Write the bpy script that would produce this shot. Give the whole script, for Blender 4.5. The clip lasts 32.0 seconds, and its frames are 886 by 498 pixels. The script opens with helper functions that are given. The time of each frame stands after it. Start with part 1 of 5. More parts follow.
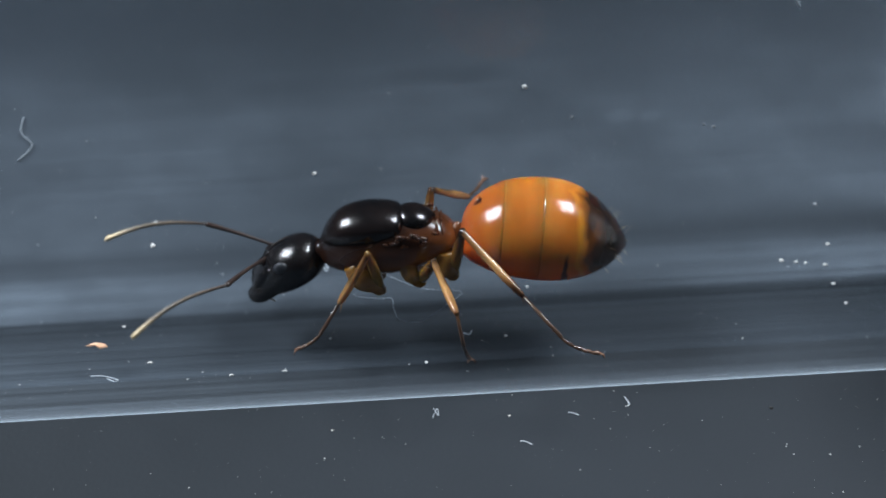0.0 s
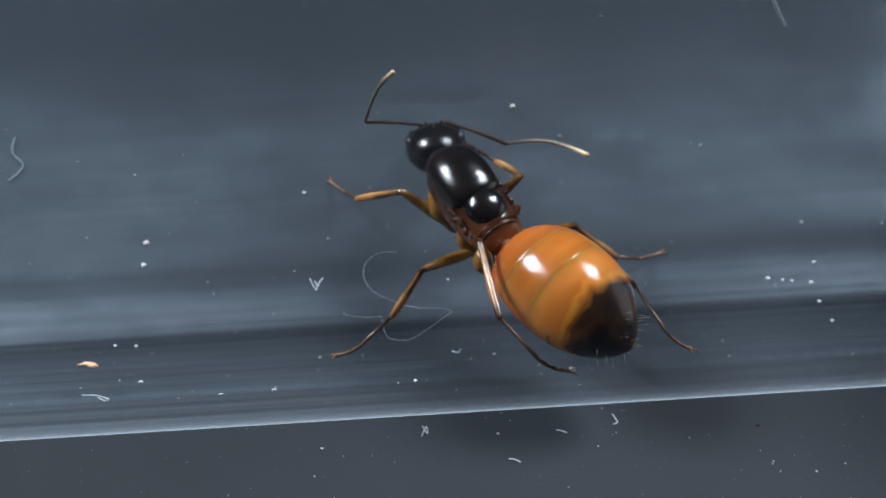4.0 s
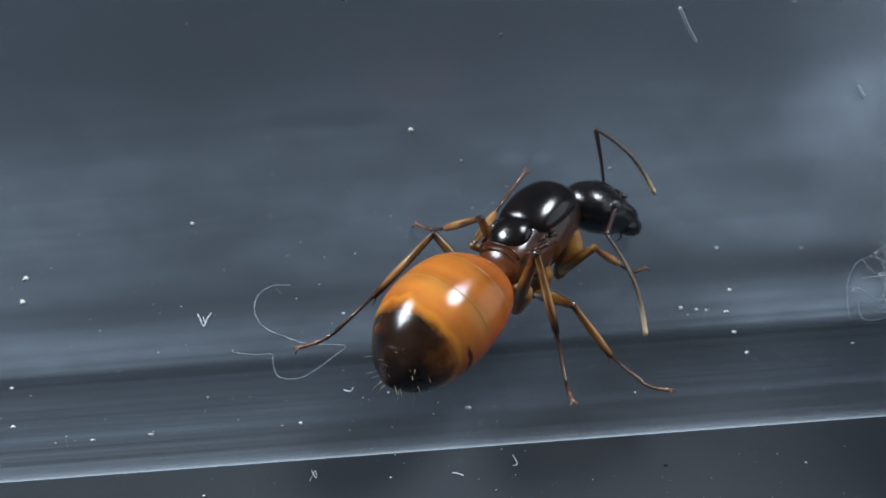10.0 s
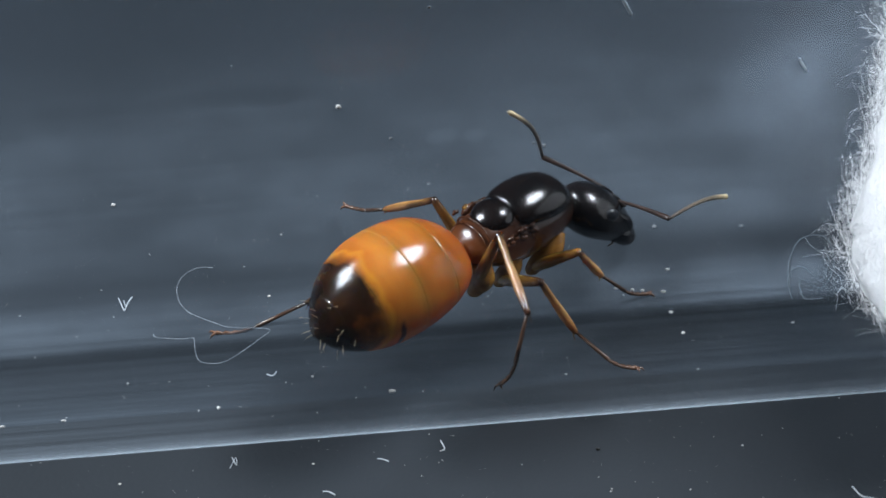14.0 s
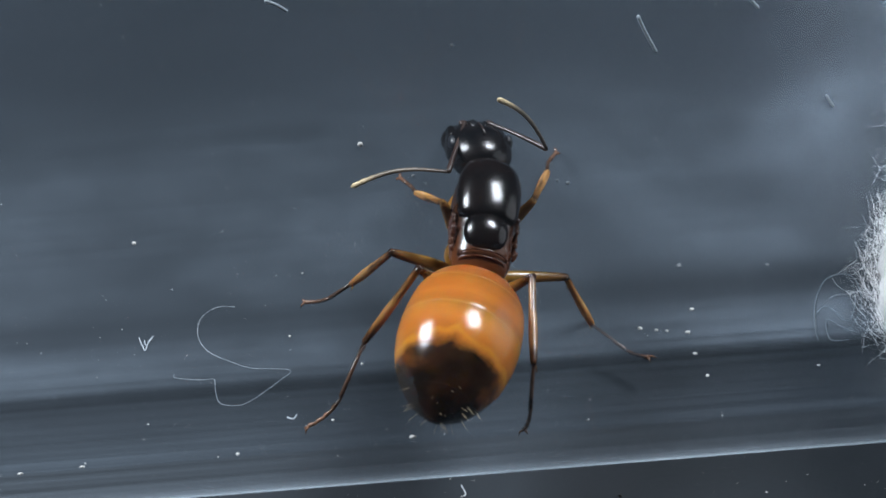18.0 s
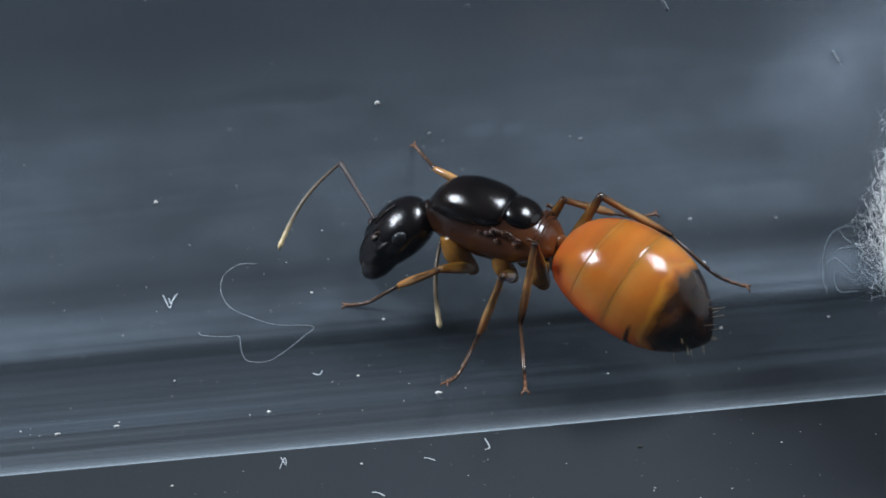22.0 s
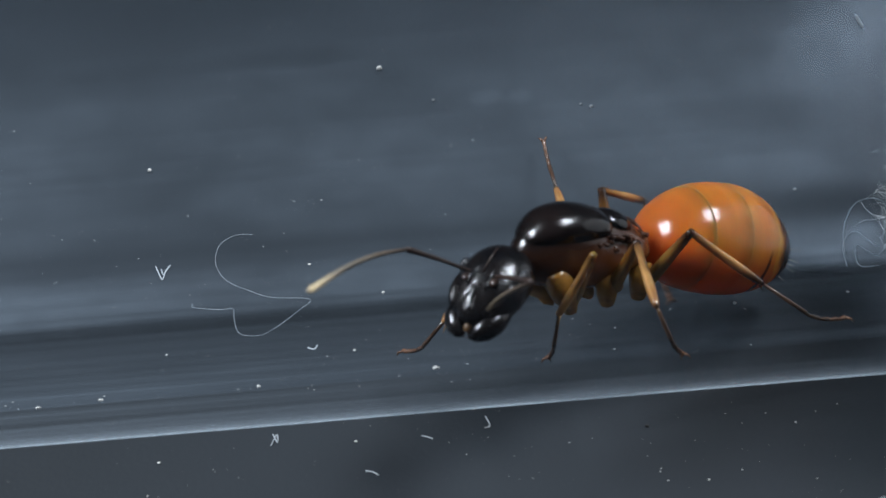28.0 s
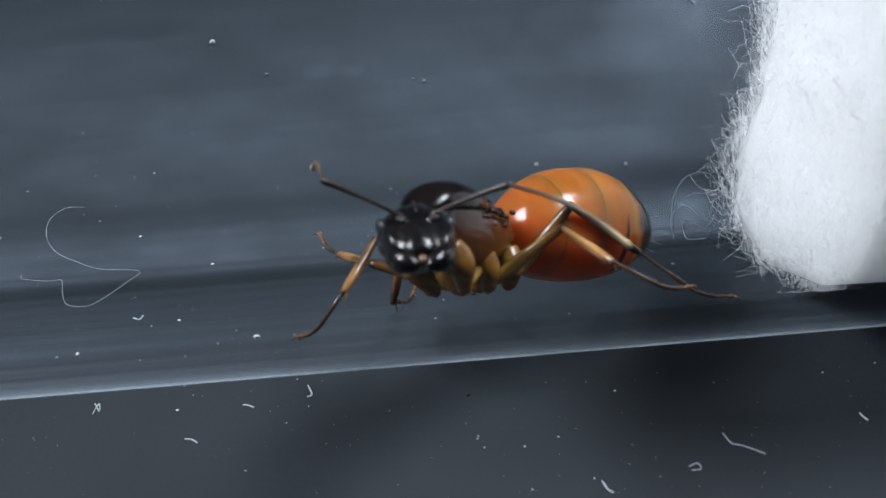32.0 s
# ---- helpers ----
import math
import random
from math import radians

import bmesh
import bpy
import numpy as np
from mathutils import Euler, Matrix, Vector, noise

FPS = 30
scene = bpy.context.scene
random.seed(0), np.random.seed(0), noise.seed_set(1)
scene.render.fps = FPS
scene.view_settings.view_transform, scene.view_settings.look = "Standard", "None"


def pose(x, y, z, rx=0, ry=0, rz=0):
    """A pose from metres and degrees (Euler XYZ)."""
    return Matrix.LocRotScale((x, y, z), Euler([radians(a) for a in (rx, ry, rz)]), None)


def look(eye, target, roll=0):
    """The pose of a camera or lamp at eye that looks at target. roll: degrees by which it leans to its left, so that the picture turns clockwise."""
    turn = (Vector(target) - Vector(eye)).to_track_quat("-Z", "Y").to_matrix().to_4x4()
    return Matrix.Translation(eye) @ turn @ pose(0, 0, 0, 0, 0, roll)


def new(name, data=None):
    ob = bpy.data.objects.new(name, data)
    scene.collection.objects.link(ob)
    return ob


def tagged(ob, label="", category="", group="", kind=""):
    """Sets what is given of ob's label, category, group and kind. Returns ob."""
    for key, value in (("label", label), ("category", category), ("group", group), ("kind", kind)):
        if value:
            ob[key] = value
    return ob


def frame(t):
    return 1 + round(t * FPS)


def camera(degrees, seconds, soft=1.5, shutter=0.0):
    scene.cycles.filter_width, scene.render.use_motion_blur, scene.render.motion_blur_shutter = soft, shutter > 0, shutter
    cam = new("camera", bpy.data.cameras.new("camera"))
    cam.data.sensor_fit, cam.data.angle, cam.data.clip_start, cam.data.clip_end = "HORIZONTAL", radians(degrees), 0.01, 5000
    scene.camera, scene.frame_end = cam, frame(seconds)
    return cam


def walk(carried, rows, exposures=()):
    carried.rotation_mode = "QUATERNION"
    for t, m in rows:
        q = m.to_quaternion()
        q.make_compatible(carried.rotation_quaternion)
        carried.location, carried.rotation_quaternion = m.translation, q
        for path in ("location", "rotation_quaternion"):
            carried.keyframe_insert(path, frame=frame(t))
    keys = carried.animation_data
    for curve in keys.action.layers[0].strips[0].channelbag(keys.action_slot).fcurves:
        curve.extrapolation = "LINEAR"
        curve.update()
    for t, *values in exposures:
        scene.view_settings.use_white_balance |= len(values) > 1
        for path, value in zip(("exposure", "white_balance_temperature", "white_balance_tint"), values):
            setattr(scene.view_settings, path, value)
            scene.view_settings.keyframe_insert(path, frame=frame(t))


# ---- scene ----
cam = camera(24.0, 32.0, shutter=0.6)
cam.data.dof.use_dof = True
cam.data.dof.focus_distance = 0.0612
cam.data.dof.aperture_fstop = 140.0
walk(cam, [
    (0.0, pose(-0.004225, -0.053931, 0.041464, 54.988, 1.567, -3.468)),
    (0.5, pose(-0.004435, -0.054263, 0.041387, 55.256, 1.579, -3.720)),
    (1.0, pose(-0.004341, -0.054139, 0.041487, 55.220, 1.689, -3.751)),
    (1.5, pose(-0.004262, -0.054266, 0.041464, 55.461, 1.649, -3.604)),
    (2.0, pose(-0.004277, -0.054164, 0.041589, 55.460, 1.619, -3.593)),
    (2.5, pose(-0.004386, -0.054084, 0.041823, 55.309, 1.519, -3.644)),
    (3.0, pose(-0.004400, -0.054056, 0.041854, 55.290, 1.562, -3.709)),
    (3.5, pose(-0.004314, -0.054208, 0.041868, 55.378, 1.567, -3.707)),
    (5.5, pose(-0.003533, -0.053753, 0.041609, 55.171, 1.540, -3.769)),
    (6.0, pose(-0.003771, -0.053132, 0.040971, 55.274, 1.208, -4.254)),
    (6.5, pose(-0.003504, -0.052216, 0.041314, 54.969, 1.172, -4.541)),
    (7.0, pose(-0.002555, -0.052001, 0.041899, 55.042, 1.370, -4.383)),
    (7.5, pose(-0.001913, -0.052030, 0.041979, 55.208, 1.545, -4.409)),
    (8.0, pose(-0.001555, -0.052255, 0.041796, 55.437, 1.618, -4.394)),
    (8.5, pose(-0.001121, -0.052427, 0.041583, 55.655, 1.843, -4.130)),
    (9.0, pose(-0.000923, -0.052062, 0.041496, 55.506, 2.032, -4.037)),
    (9.5, pose(-0.000819, -0.051482, 0.041044, 55.347, 2.100, -4.088)),
    (10.0, pose(-0.000603, -0.051162, 0.040192, 55.706, 2.143, -4.113)),
    (10.5, pose(0.000093, -0.050638, 0.040101, 55.578, 2.413, -3.793)),
    (11.0, pose(0.000992, -0.049853, 0.040004, 55.447, 2.816, -3.423)),
    (11.5, pose(0.001717, -0.049277, 0.039956, 55.347, 3.258, -3.354)),
    (12.0, pose(0.001369, -0.049921, 0.039089, 56.010, 2.844, -3.855)),
    (12.5, pose(0.001553, -0.049987, 0.038444, 56.038, 2.726, -3.938)),
    (13.0, pose(0.001523, -0.049963, 0.038390, 55.820, 2.546, -4.243)),
    (13.5, pose(0.001367, -0.050108, 0.038345, 55.883, 2.377, -4.532)),
    (15.5, pose(0.002409, -0.049667, 0.038514, 55.287, 2.738, -3.683)),
    (16.0, pose(0.002734, -0.049640, 0.038464, 55.417, 3.017, -3.395)),
    (16.5, pose(0.002826, -0.049748, 0.038521, 55.711, 3.129, -3.203)),
    (17.0, pose(0.002610, -0.049676, 0.038591, 55.967, 3.150, -3.333)),
    (17.5, pose(0.002075, -0.049403, 0.038894, 55.927, 2.920, -3.682)),
    (18.0, pose(0.002062, -0.048601, 0.039594, 55.239, 2.910, -3.591)),
    (18.5, pose(0.001641, -0.048221, 0.039580, 55.189, 2.775, -3.832)),
    (19.0, pose(0.000899, -0.048348, 0.039199, 55.590, 2.292, -4.156)),
    (19.5, pose(-0.000159, -0.048784, 0.039102, 55.867, 1.772, -4.905)),
    (20.0, pose(-0.000912, -0.048682, 0.038996, 55.665, 1.469, -5.493)),
    (20.5, pose(-0.000170, -0.048181, 0.039664, 54.563, 1.867, -4.903)),
    (21.0, pose(0.000581, -0.047566, 0.040591, 53.145, 2.405, -4.432)),
    (21.5, pose(0.000798, -0.048051, 0.040848, 52.930, 2.687, -4.257)),
    (22.0, pose(-0.000046, -0.048764, 0.041596, 52.770, 2.477, -5.068)),
    (22.5, pose(-0.000224, -0.048968, 0.041827, 52.792, 2.441, -5.032)),
    (23.0, pose(-0.000272, -0.049332, 0.042009, 52.890, 2.306, -4.891)),
    (23.5, pose(-0.000144, -0.049666, 0.042110, 52.966, 2.268, -4.750)),
    (24.0, pose(0.000262, -0.049883, 0.041922, 53.241, 2.452, -4.445)),
    (24.5, pose(0.000393, -0.049428, 0.041987, 53.044, 2.490, -4.326)),
    (25.0, pose(0.000375, -0.048708, 0.041996, 52.746, 2.504, -4.362)),
    (25.5, pose(0.000478, -0.048261, 0.041847, 52.550, 2.653, -4.378)),
    (27.5, pose(0.001594, -0.047339, 0.039980, 52.523, 3.237, -3.614)),
    (28.0, pose(0.001664, -0.047320, 0.039407, 52.710, 3.236, -3.620)),
    (28.5, pose(0.002093, -0.047490, 0.039146, 52.749, 3.253, -3.285)),
    (29.0, pose(0.002546, -0.047729, 0.039032, 52.648, 3.392, -2.970)),
    (29.5, pose(0.002835, -0.047801, 0.038974, 52.497, 3.348, -2.856)),
    (30.0, pose(0.003821, -0.048456, 0.038559, 52.895, 2.259, -4.354)),
    (30.5, pose(0.004957, -0.048950, 0.038871, 52.774, 2.204, -5.053)),
    (31.0, pose(0.005277, -0.048747, 0.038570, 52.930, 2.158, -4.550)),
    (31.5, pose(0.005464, -0.048598, 0.038443, 53.001, 2.460, -4.492)),
    (32.0, pose(0.005284, -0.048612, 0.038227, 53.213, 2.424, -4.531)),
], exposures=((0.0, 0.0), (20.0, 0.0), (21.5, -0.2), (32.0, -0.2)))
MM = 0.001


def mm(*v):
    return Vector(v) * MM


def placed(v):
    return Matrix.Translation(Vector(v) * MM)


# ---- world and light ----
world = bpy.data.worlds.new("room")
scene.world = world
world.use_nodes = True
wb = world.node_tree.nodes["Background"]
# a dim room: pale ceiling above, darker walls, dark floor
wn, wl = world.node_tree.nodes, world.node_tree.links
w_tc, w_sep, w_ramp = wn.new("ShaderNodeTexCoord"), wn.new("ShaderNodeSeparateXYZ"), wn.new("ShaderNodeValToRGB")
wl.new(w_tc.outputs["Generated"], w_sep.inputs[0])
wl.new(w_sep.outputs[2], w_ramp.inputs[0])
wl.new(w_ramp.outputs[0], wb.inputs[0])
w_ramp.color_ramp.elements[0].position, w_ramp.color_ramp.elements[0].color = 0.15, (0.10, 0.125, 0.15, 1)
w_ramp.color_ramp.elements[1].position, w_ramp.color_ramp.elements[1].color = 0.97, (0.74, 0.88, 1.0, 1)
wb.inputs[1].default_value = 0.085


def area(name, at, to, width, height, watts, colour):
    data = bpy.data.lights.new(name, "AREA")
    data.shape, data.size, data.size_y = "RECTANGLE", width * MM, height * MM
    data.energy, data.color = watts, colour
    ob = new(name, data)
    ob.matrix_world = look(mm(*at), mm(*to))
    return ob


area("lamp_side", (-108, 20, 122), (0, 0, 6), 66, 54, 0.52, (0.93, 0.98, 1.04))
area("lamp_side", (88, 20, 148), (4, 0, 6), 66, 54, 0.455, (0.93, 0.98, 1.04))

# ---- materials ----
# strength of the light and dark bands painted on the tube wall
FILM_LIGHT = 0.074
SMUDGES_AND_GLOW = ((-1.5, 74.5, 2.5, 4.5, -0.75), (-11.0, 98.0, 1.6, 5.0, 0.45), (4.4, 60.0, 0.7, 3.0, 0.6), (5.4, 59.6, 0.5, 2.5, 0.6), (15.2, 17.8, 0.8, 7.0, 0.7), (2.0, 84.0, 1.4, 5.0, 0.3), (9.5, 76.0, 1.3, 6.0, 0.3),
           (12.5, 34.0, 3.0, 8.0, 0.45), (-12.0, 30.0, 4.0, 8.0, 0.4), (15.0, 62.0, 2.0, 14.0, 0.5), (16.5, 92.0, 3.0, 36.0, 0.5))
TUBE_R, TUBE_IN, TUBE_Z = 8.0, 7.0, 8.0


def material(name):
    m = bpy.data.materials.new(name)
    m.use_nodes = True
    return m, m.node_tree.nodes, m.node_tree.links, m.node_tree.nodes["Principled BSDF"]


def node(nodes, kind, **values):
    n = nodes.new(kind)
    for key, value in values.items():
        n.inputs[key.replace("_", " ")].default_value = value
    return n


def ramp(nodes, stops):
    n = nodes.new("ShaderNodeValToRGB")
    e = n.color_ramp.elements
    while len(e) < len(stops):
        e.new(0.5)
    for i, (p, c) in enumerate(stops):
        e[i].position, e[i].color = p, (*c, 1)
    return n


def noisy(nodes, links, scale, detail=4, stretch=(1, 1, 1)):
    tc = nodes.new("ShaderNodeTexCoord")
    mp = nodes.new("ShaderNodeMapping")
    mp.inputs["Scale"].default_value = stretch
    nz = node(nodes, "ShaderNodeTexNoise", Scale=scale, Detail=detail)
    links.new(tc.outputs["Object"], mp.inputs[0])
    links.new(mp.outputs[0], nz.inputs["Vector"])
    return nz


def bumped(nodes, links, bsdf, src, strength, dist):
    b = nodes.new("ShaderNodeBump")
    b.inputs["Strength"].default_value, b.inputs["Distance"].default_value = strength, dist
    links.new(src, b.inputs["Height"])
    links.new(b.outputs[0], bsdf.inputs["Normal"])


def plain(name, low, high, scale, rough, bump=0.0, dist=0.00002, coat=0.0, sss=0.0, stretch=(1, 1, 1), spec=0.5):
    m, n, l, b = material(name)
    nz = noisy(n, l, scale, stretch=stretch)
    r = ramp(n, ((0.3, low), (0.7, high)))
    l.new(nz.outputs[0], r.inputs[0])
    l.new(r.outputs[0], b.inputs["Base Color"])
    b.inputs["Roughness"].default_value = rough
    b.inputs["Coat Weight"].default_value = coat
    b.inputs["Coat Roughness"].default_value = 0.12
    b.inputs["Specular IOR Level"].default_value = spec
    if sss:
        b.inputs["Subsurface Weight"].default_value = sss
        b.inputs["Subsurface Radius"].default_value = (0.0009, 0.0004, 0.00012)
        b.inputs["Subsurface Scale"].default_value = 1.0
    if bump:
        fine = noisy(n, l, scale * 6, 6)
        bumped(n, l, b, fine.outputs[0], bump, dist)
    return m


M_BLACK = plain("black_chitin", (0.0016, 0.0014, 0.0016), (0.0065, 0.004, 0.0036), 900, 0.19, 0.3, spec=0.42)
M_HEAD = plain("black_head_chitin", (0.001, 0.0012, 0.0018), (0.006, 0.0045, 0.0045), 1400, 0.22, 0.45, spec=0.45)
M_SCAPE = plain("dark_brown_chitin", (0.012, 0.007, 0.006), (0.035, 0.02, 0.015), 1500, 0.3, 0.2)
M_MOUTH = plain("yellow_brown_chitin", (0.05, 0.024, 0.009), (0.14, 0.075, 0.026), 1500, 0.4, 0.2)
M_EYE = plain("dull_black_eye", (0.006, 0.007, 0.01), (0.014, 0.016, 0.02), 5000, 0.35, 0.5)
M_HAIR = plain("golden_hair", (0.35, 0.26, 0.14), (0.55, 0.42, 0.25), 900, 0.4)
M_FIBRE = plain("white_lint", (0.2, 0.23, 0.26), (0.42, 0.46, 0.5), 700, 0.6)
M_SMEAR = plain("grey_lint", (0.13, 0.15, 0.17), (0.26, 0.3, 0.33), 700, 0.7)
M_DUST = plain("pale_dust", (0.3, 0.3, 0.29), (0.55, 0.55, 0.53), 900, 0.8)
M_GREYDUST = plain("grey_dust", (0.09, 0.1, 0.11), (0.17, 0.185, 0.2), 900, 0.8)
M_DARKDUST = plain("dark_grit", (0.005, 0.005, 0.006), (0.02, 0.02, 0.02), 900, 0.8)
M_FLAKE = plain("tan_flake", (0.42, 0.2, 0.1), (0.75, 0.5, 0.34), 1200, 0.6)
M_COTTON = plain("white_cotton", (0.95, 0.952, 0.955), (0.98, 0.98, 0.98), 700, 0.95, 0.9, 0.0005, sss=1.0)
M_FUZZ = plain("white_cotton_fibre", (0.93, 0.935, 0.94), (0.97, 0.97, 0.97), 700, 0.95)
M_COTTON.node_tree.nodes["Principled BSDF"].inputs["Subsurface Radius"].default_value = (0.007, 0.007, 0.007)


def table_material():
    m, n, l, b = material("dark_table")
    big = noisy(n, l, 40, 5)
    r = ramp(n, ((0.3, (0.0042, 0.0072, 0.0102)), (0.7, (0.0112, 0.0155, 0.0205))))
    l.new(big.outputs[0], r.inputs[0])
    l.new(r.outputs[0], b.inputs["Base Color"])
    b.inputs["Roughness"].default_value = 0.65
    b.inputs["Specular IOR Level"].default_value = 0.25
    fine = noisy(n, l, 6000, 6)
    bumped(n, l, b, fine.outputs[0], 0.35, 0.00003)
    return m


def tube_material():
    # clear plastic: transparent, glossy by angle; light and dark bands are painted inside as a streaky film
    m, n, l, b = material("clear_tube_plastic")
    n.remove(b)
    out = n["Material Output"]

    def maths(op, a, b=None, c=None):
        k = n.new("ShaderNodeMath")
        k.operation = op
        for i, v in enumerate((a, b, c)):
            if v is None:
                continue
            if isinstance(v, (int, float)):
                k.inputs[i].default_value = v
            else:
                l.new(v, k.inputs[i])
        return k.outputs[0]

    clear = n.new("ShaderNodeBsdfTransparent")
    gloss = n.new("ShaderNodeBsdfGlossy")
    gloss.inputs["Roughness"].default_value = 0.06
    gloss.inputs["Color"].default_value = (0.9, 0.95, 1.0, 1)
    satin = n.new("ShaderNodeBsdfGlossy")
    satin.inputs["Roughness"].default_value = 0.55
    satin.inputs["Color"].default_value = (0.8, 0.9, 1.0, 1)
    lay = node(n, "ShaderNodeLayerWeight", Blend=0.5)
    edge = lay.outputs["Facing"]
    mix = n.new("ShaderNodeMixShader")
    l.new(clear.outputs[0], mix.inputs[1])
    l.new(gloss.outputs[0], mix.inputs[2])
    # the painted light and dark bands, by the angle round the wall
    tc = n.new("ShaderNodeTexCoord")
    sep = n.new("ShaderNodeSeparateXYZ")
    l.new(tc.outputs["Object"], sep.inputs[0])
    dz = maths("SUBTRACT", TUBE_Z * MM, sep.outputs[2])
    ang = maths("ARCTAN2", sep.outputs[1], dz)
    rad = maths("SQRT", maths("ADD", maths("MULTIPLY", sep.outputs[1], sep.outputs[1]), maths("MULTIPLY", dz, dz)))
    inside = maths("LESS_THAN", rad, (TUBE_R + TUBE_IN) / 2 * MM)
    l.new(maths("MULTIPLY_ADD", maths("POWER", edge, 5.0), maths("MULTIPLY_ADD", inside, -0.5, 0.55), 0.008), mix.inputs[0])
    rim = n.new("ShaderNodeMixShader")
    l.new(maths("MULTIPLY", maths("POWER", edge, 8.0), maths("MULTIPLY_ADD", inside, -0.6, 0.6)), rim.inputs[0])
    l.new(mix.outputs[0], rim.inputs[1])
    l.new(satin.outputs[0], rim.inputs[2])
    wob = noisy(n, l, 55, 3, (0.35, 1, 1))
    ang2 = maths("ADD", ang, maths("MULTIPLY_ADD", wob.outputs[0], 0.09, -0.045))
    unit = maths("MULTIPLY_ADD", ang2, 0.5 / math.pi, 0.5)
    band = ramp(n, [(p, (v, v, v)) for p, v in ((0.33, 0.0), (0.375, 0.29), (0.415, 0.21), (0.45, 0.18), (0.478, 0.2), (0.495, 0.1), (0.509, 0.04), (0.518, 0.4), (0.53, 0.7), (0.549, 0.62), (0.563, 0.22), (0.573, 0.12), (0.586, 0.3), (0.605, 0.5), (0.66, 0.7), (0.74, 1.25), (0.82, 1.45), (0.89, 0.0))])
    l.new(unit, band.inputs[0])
    # the shade seen along the floor's lowest strip, painted as a tint
    shade_strip = ramp(n, [(p, (0.975 * v, 0.988 * v, v)) for p, v in ((0.46, 1.0), (0.472, 0.86), (0.479, 0.95), (0.488, 0.86), (0.494, 0.95), (0.5, 0.76), (0.504, 0.84), (0.5095, 0.4), (0.5135, 0.5), (0.521, 1.0))])
    l.new(unit, shade_strip.inputs[0])
    shade_mix = n.new("ShaderNodeMix")
    shade_mix.data_type = "RGBA"
    shade_mix.inputs[6].default_value = (0.975, 0.988, 1.0, 1)
    l.new(inside, shade_mix.inputs[0])
    l.new(shade_strip.outputs[0], shade_mix.inputs[7])
    l.new(shade_mix.outputs[2], clear.inputs[0])
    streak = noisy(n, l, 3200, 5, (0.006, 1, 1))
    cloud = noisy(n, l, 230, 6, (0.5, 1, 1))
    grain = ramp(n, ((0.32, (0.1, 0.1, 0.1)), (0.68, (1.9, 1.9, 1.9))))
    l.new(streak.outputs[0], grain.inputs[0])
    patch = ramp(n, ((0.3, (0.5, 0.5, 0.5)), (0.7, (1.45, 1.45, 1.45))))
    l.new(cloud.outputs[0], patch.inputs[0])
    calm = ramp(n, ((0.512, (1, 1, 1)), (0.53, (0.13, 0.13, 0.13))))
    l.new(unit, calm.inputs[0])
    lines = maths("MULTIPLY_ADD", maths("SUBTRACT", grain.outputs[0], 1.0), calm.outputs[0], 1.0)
    film_light = maths("MULTIPLY", maths("MULTIPLY", band.outputs[0], lines), maths("MULTIPLY", patch.outputs[0], FILM_LIGHT))
    # light along the far wall, painted: dim behind the ant, brightest by the plug
    along = n.new("ShaderNodeMapRange")
    along.inputs["From Min"].default_value, along.inputs["From Max"].default_value = -0.016, 0.018
    l.new(sep.outputs[0], along.inputs["Value"])
    far_light = ramp(n, [(p, (v, v, v)) for p, v in ((0.0, 1.35), (0.3, 0.72), (0.6, 0.7), (0.8, 1.28), (1.0, 2.3))])
    l.new(along.outputs[0], far_light.inputs[0])
    # on the near side the painted light is brightest towards the round end
    near = ramp(n, [(p, (v, v, v)) for p, v in ((0.0, 1.2), (0.25, 0.75), (0.5, 0.28), (0.8, 0.42), (1.0, 0.8))])
    l.new(along.outputs[0], near.inputs[0])
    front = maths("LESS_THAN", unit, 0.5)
    spread = maths("ADD", maths("MULTIPLY", front, near.outputs[0]), maths("MULTIPLY", maths("SUBTRACT", 1.0, front), far_light.outputs[0]))
    film_light = maths("MULTIPLY", maths("MULTIPLY", film_light, inside), spread)
    # fine mottling, a few smudges and painted glow by the plug: x, wall angle, half sizes, gain
    fine = noisy(n, l, 900, 6, (0.6, 1, 1))
    film_light = maths("MULTIPLY", film_light, maths("MULTIPLY_ADD", fine.outputs[0], 1.1, 0.45))
    edge_noise = maths("MULTIPLY_ADD", cloud.outputs[0], 1.6, -0.8)
    for sx, sa, hx, ha, gain in SMUDGES_AND_GLOW:
        dx = maths("DIVIDE", maths("SUBTRACT", sep.outputs[0], sx * MM), hx * MM)
        da = maths("DIVIDE", maths("SUBTRACT", ang, math.radians(sa)), math.radians(ha))
        d2 = maths("ADD", maths("ADD", maths("MULTIPLY", dx, dx), maths("MULTIPLY", da, da)), edge_noise)
        spot = maths("MAXIMUM", maths("SUBTRACT", 1.0, d2), 0.0)
        film_light = maths("MULTIPLY", film_light, maths("MULTIPLY_ADD", maths("MINIMUM", spot, 1.0), gain, 1.0))
    # light in the wall's thickness near the lower edge, painted on the underside
    edge_light = ramp(n, [(p, (v, v, v)) for p, v in ((0.36, 0.0), (0.39, 0.3), (0.45, 0.28), (0.475, 0.24), (0.5, 0.0))])
    l.new(unit, edge_light.inputs[0])
    under = maths("MULTIPLY", maths("MULTIPLY", edge_light.outputs[0], maths("SUBTRACT", 1.0, inside)), maths("MULTIPLY", maths("MULTIPLY", grain.outputs[0], near.outputs[0]), FILM_LIGHT))
    film_light = maths("ADD", maths("ADD", film_light, under), 0.002)
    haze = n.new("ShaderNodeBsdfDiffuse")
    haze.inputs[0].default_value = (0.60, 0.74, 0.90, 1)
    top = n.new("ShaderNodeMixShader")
    l.new(film_light, top.inputs[0])
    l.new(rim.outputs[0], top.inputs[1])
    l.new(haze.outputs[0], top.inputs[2])
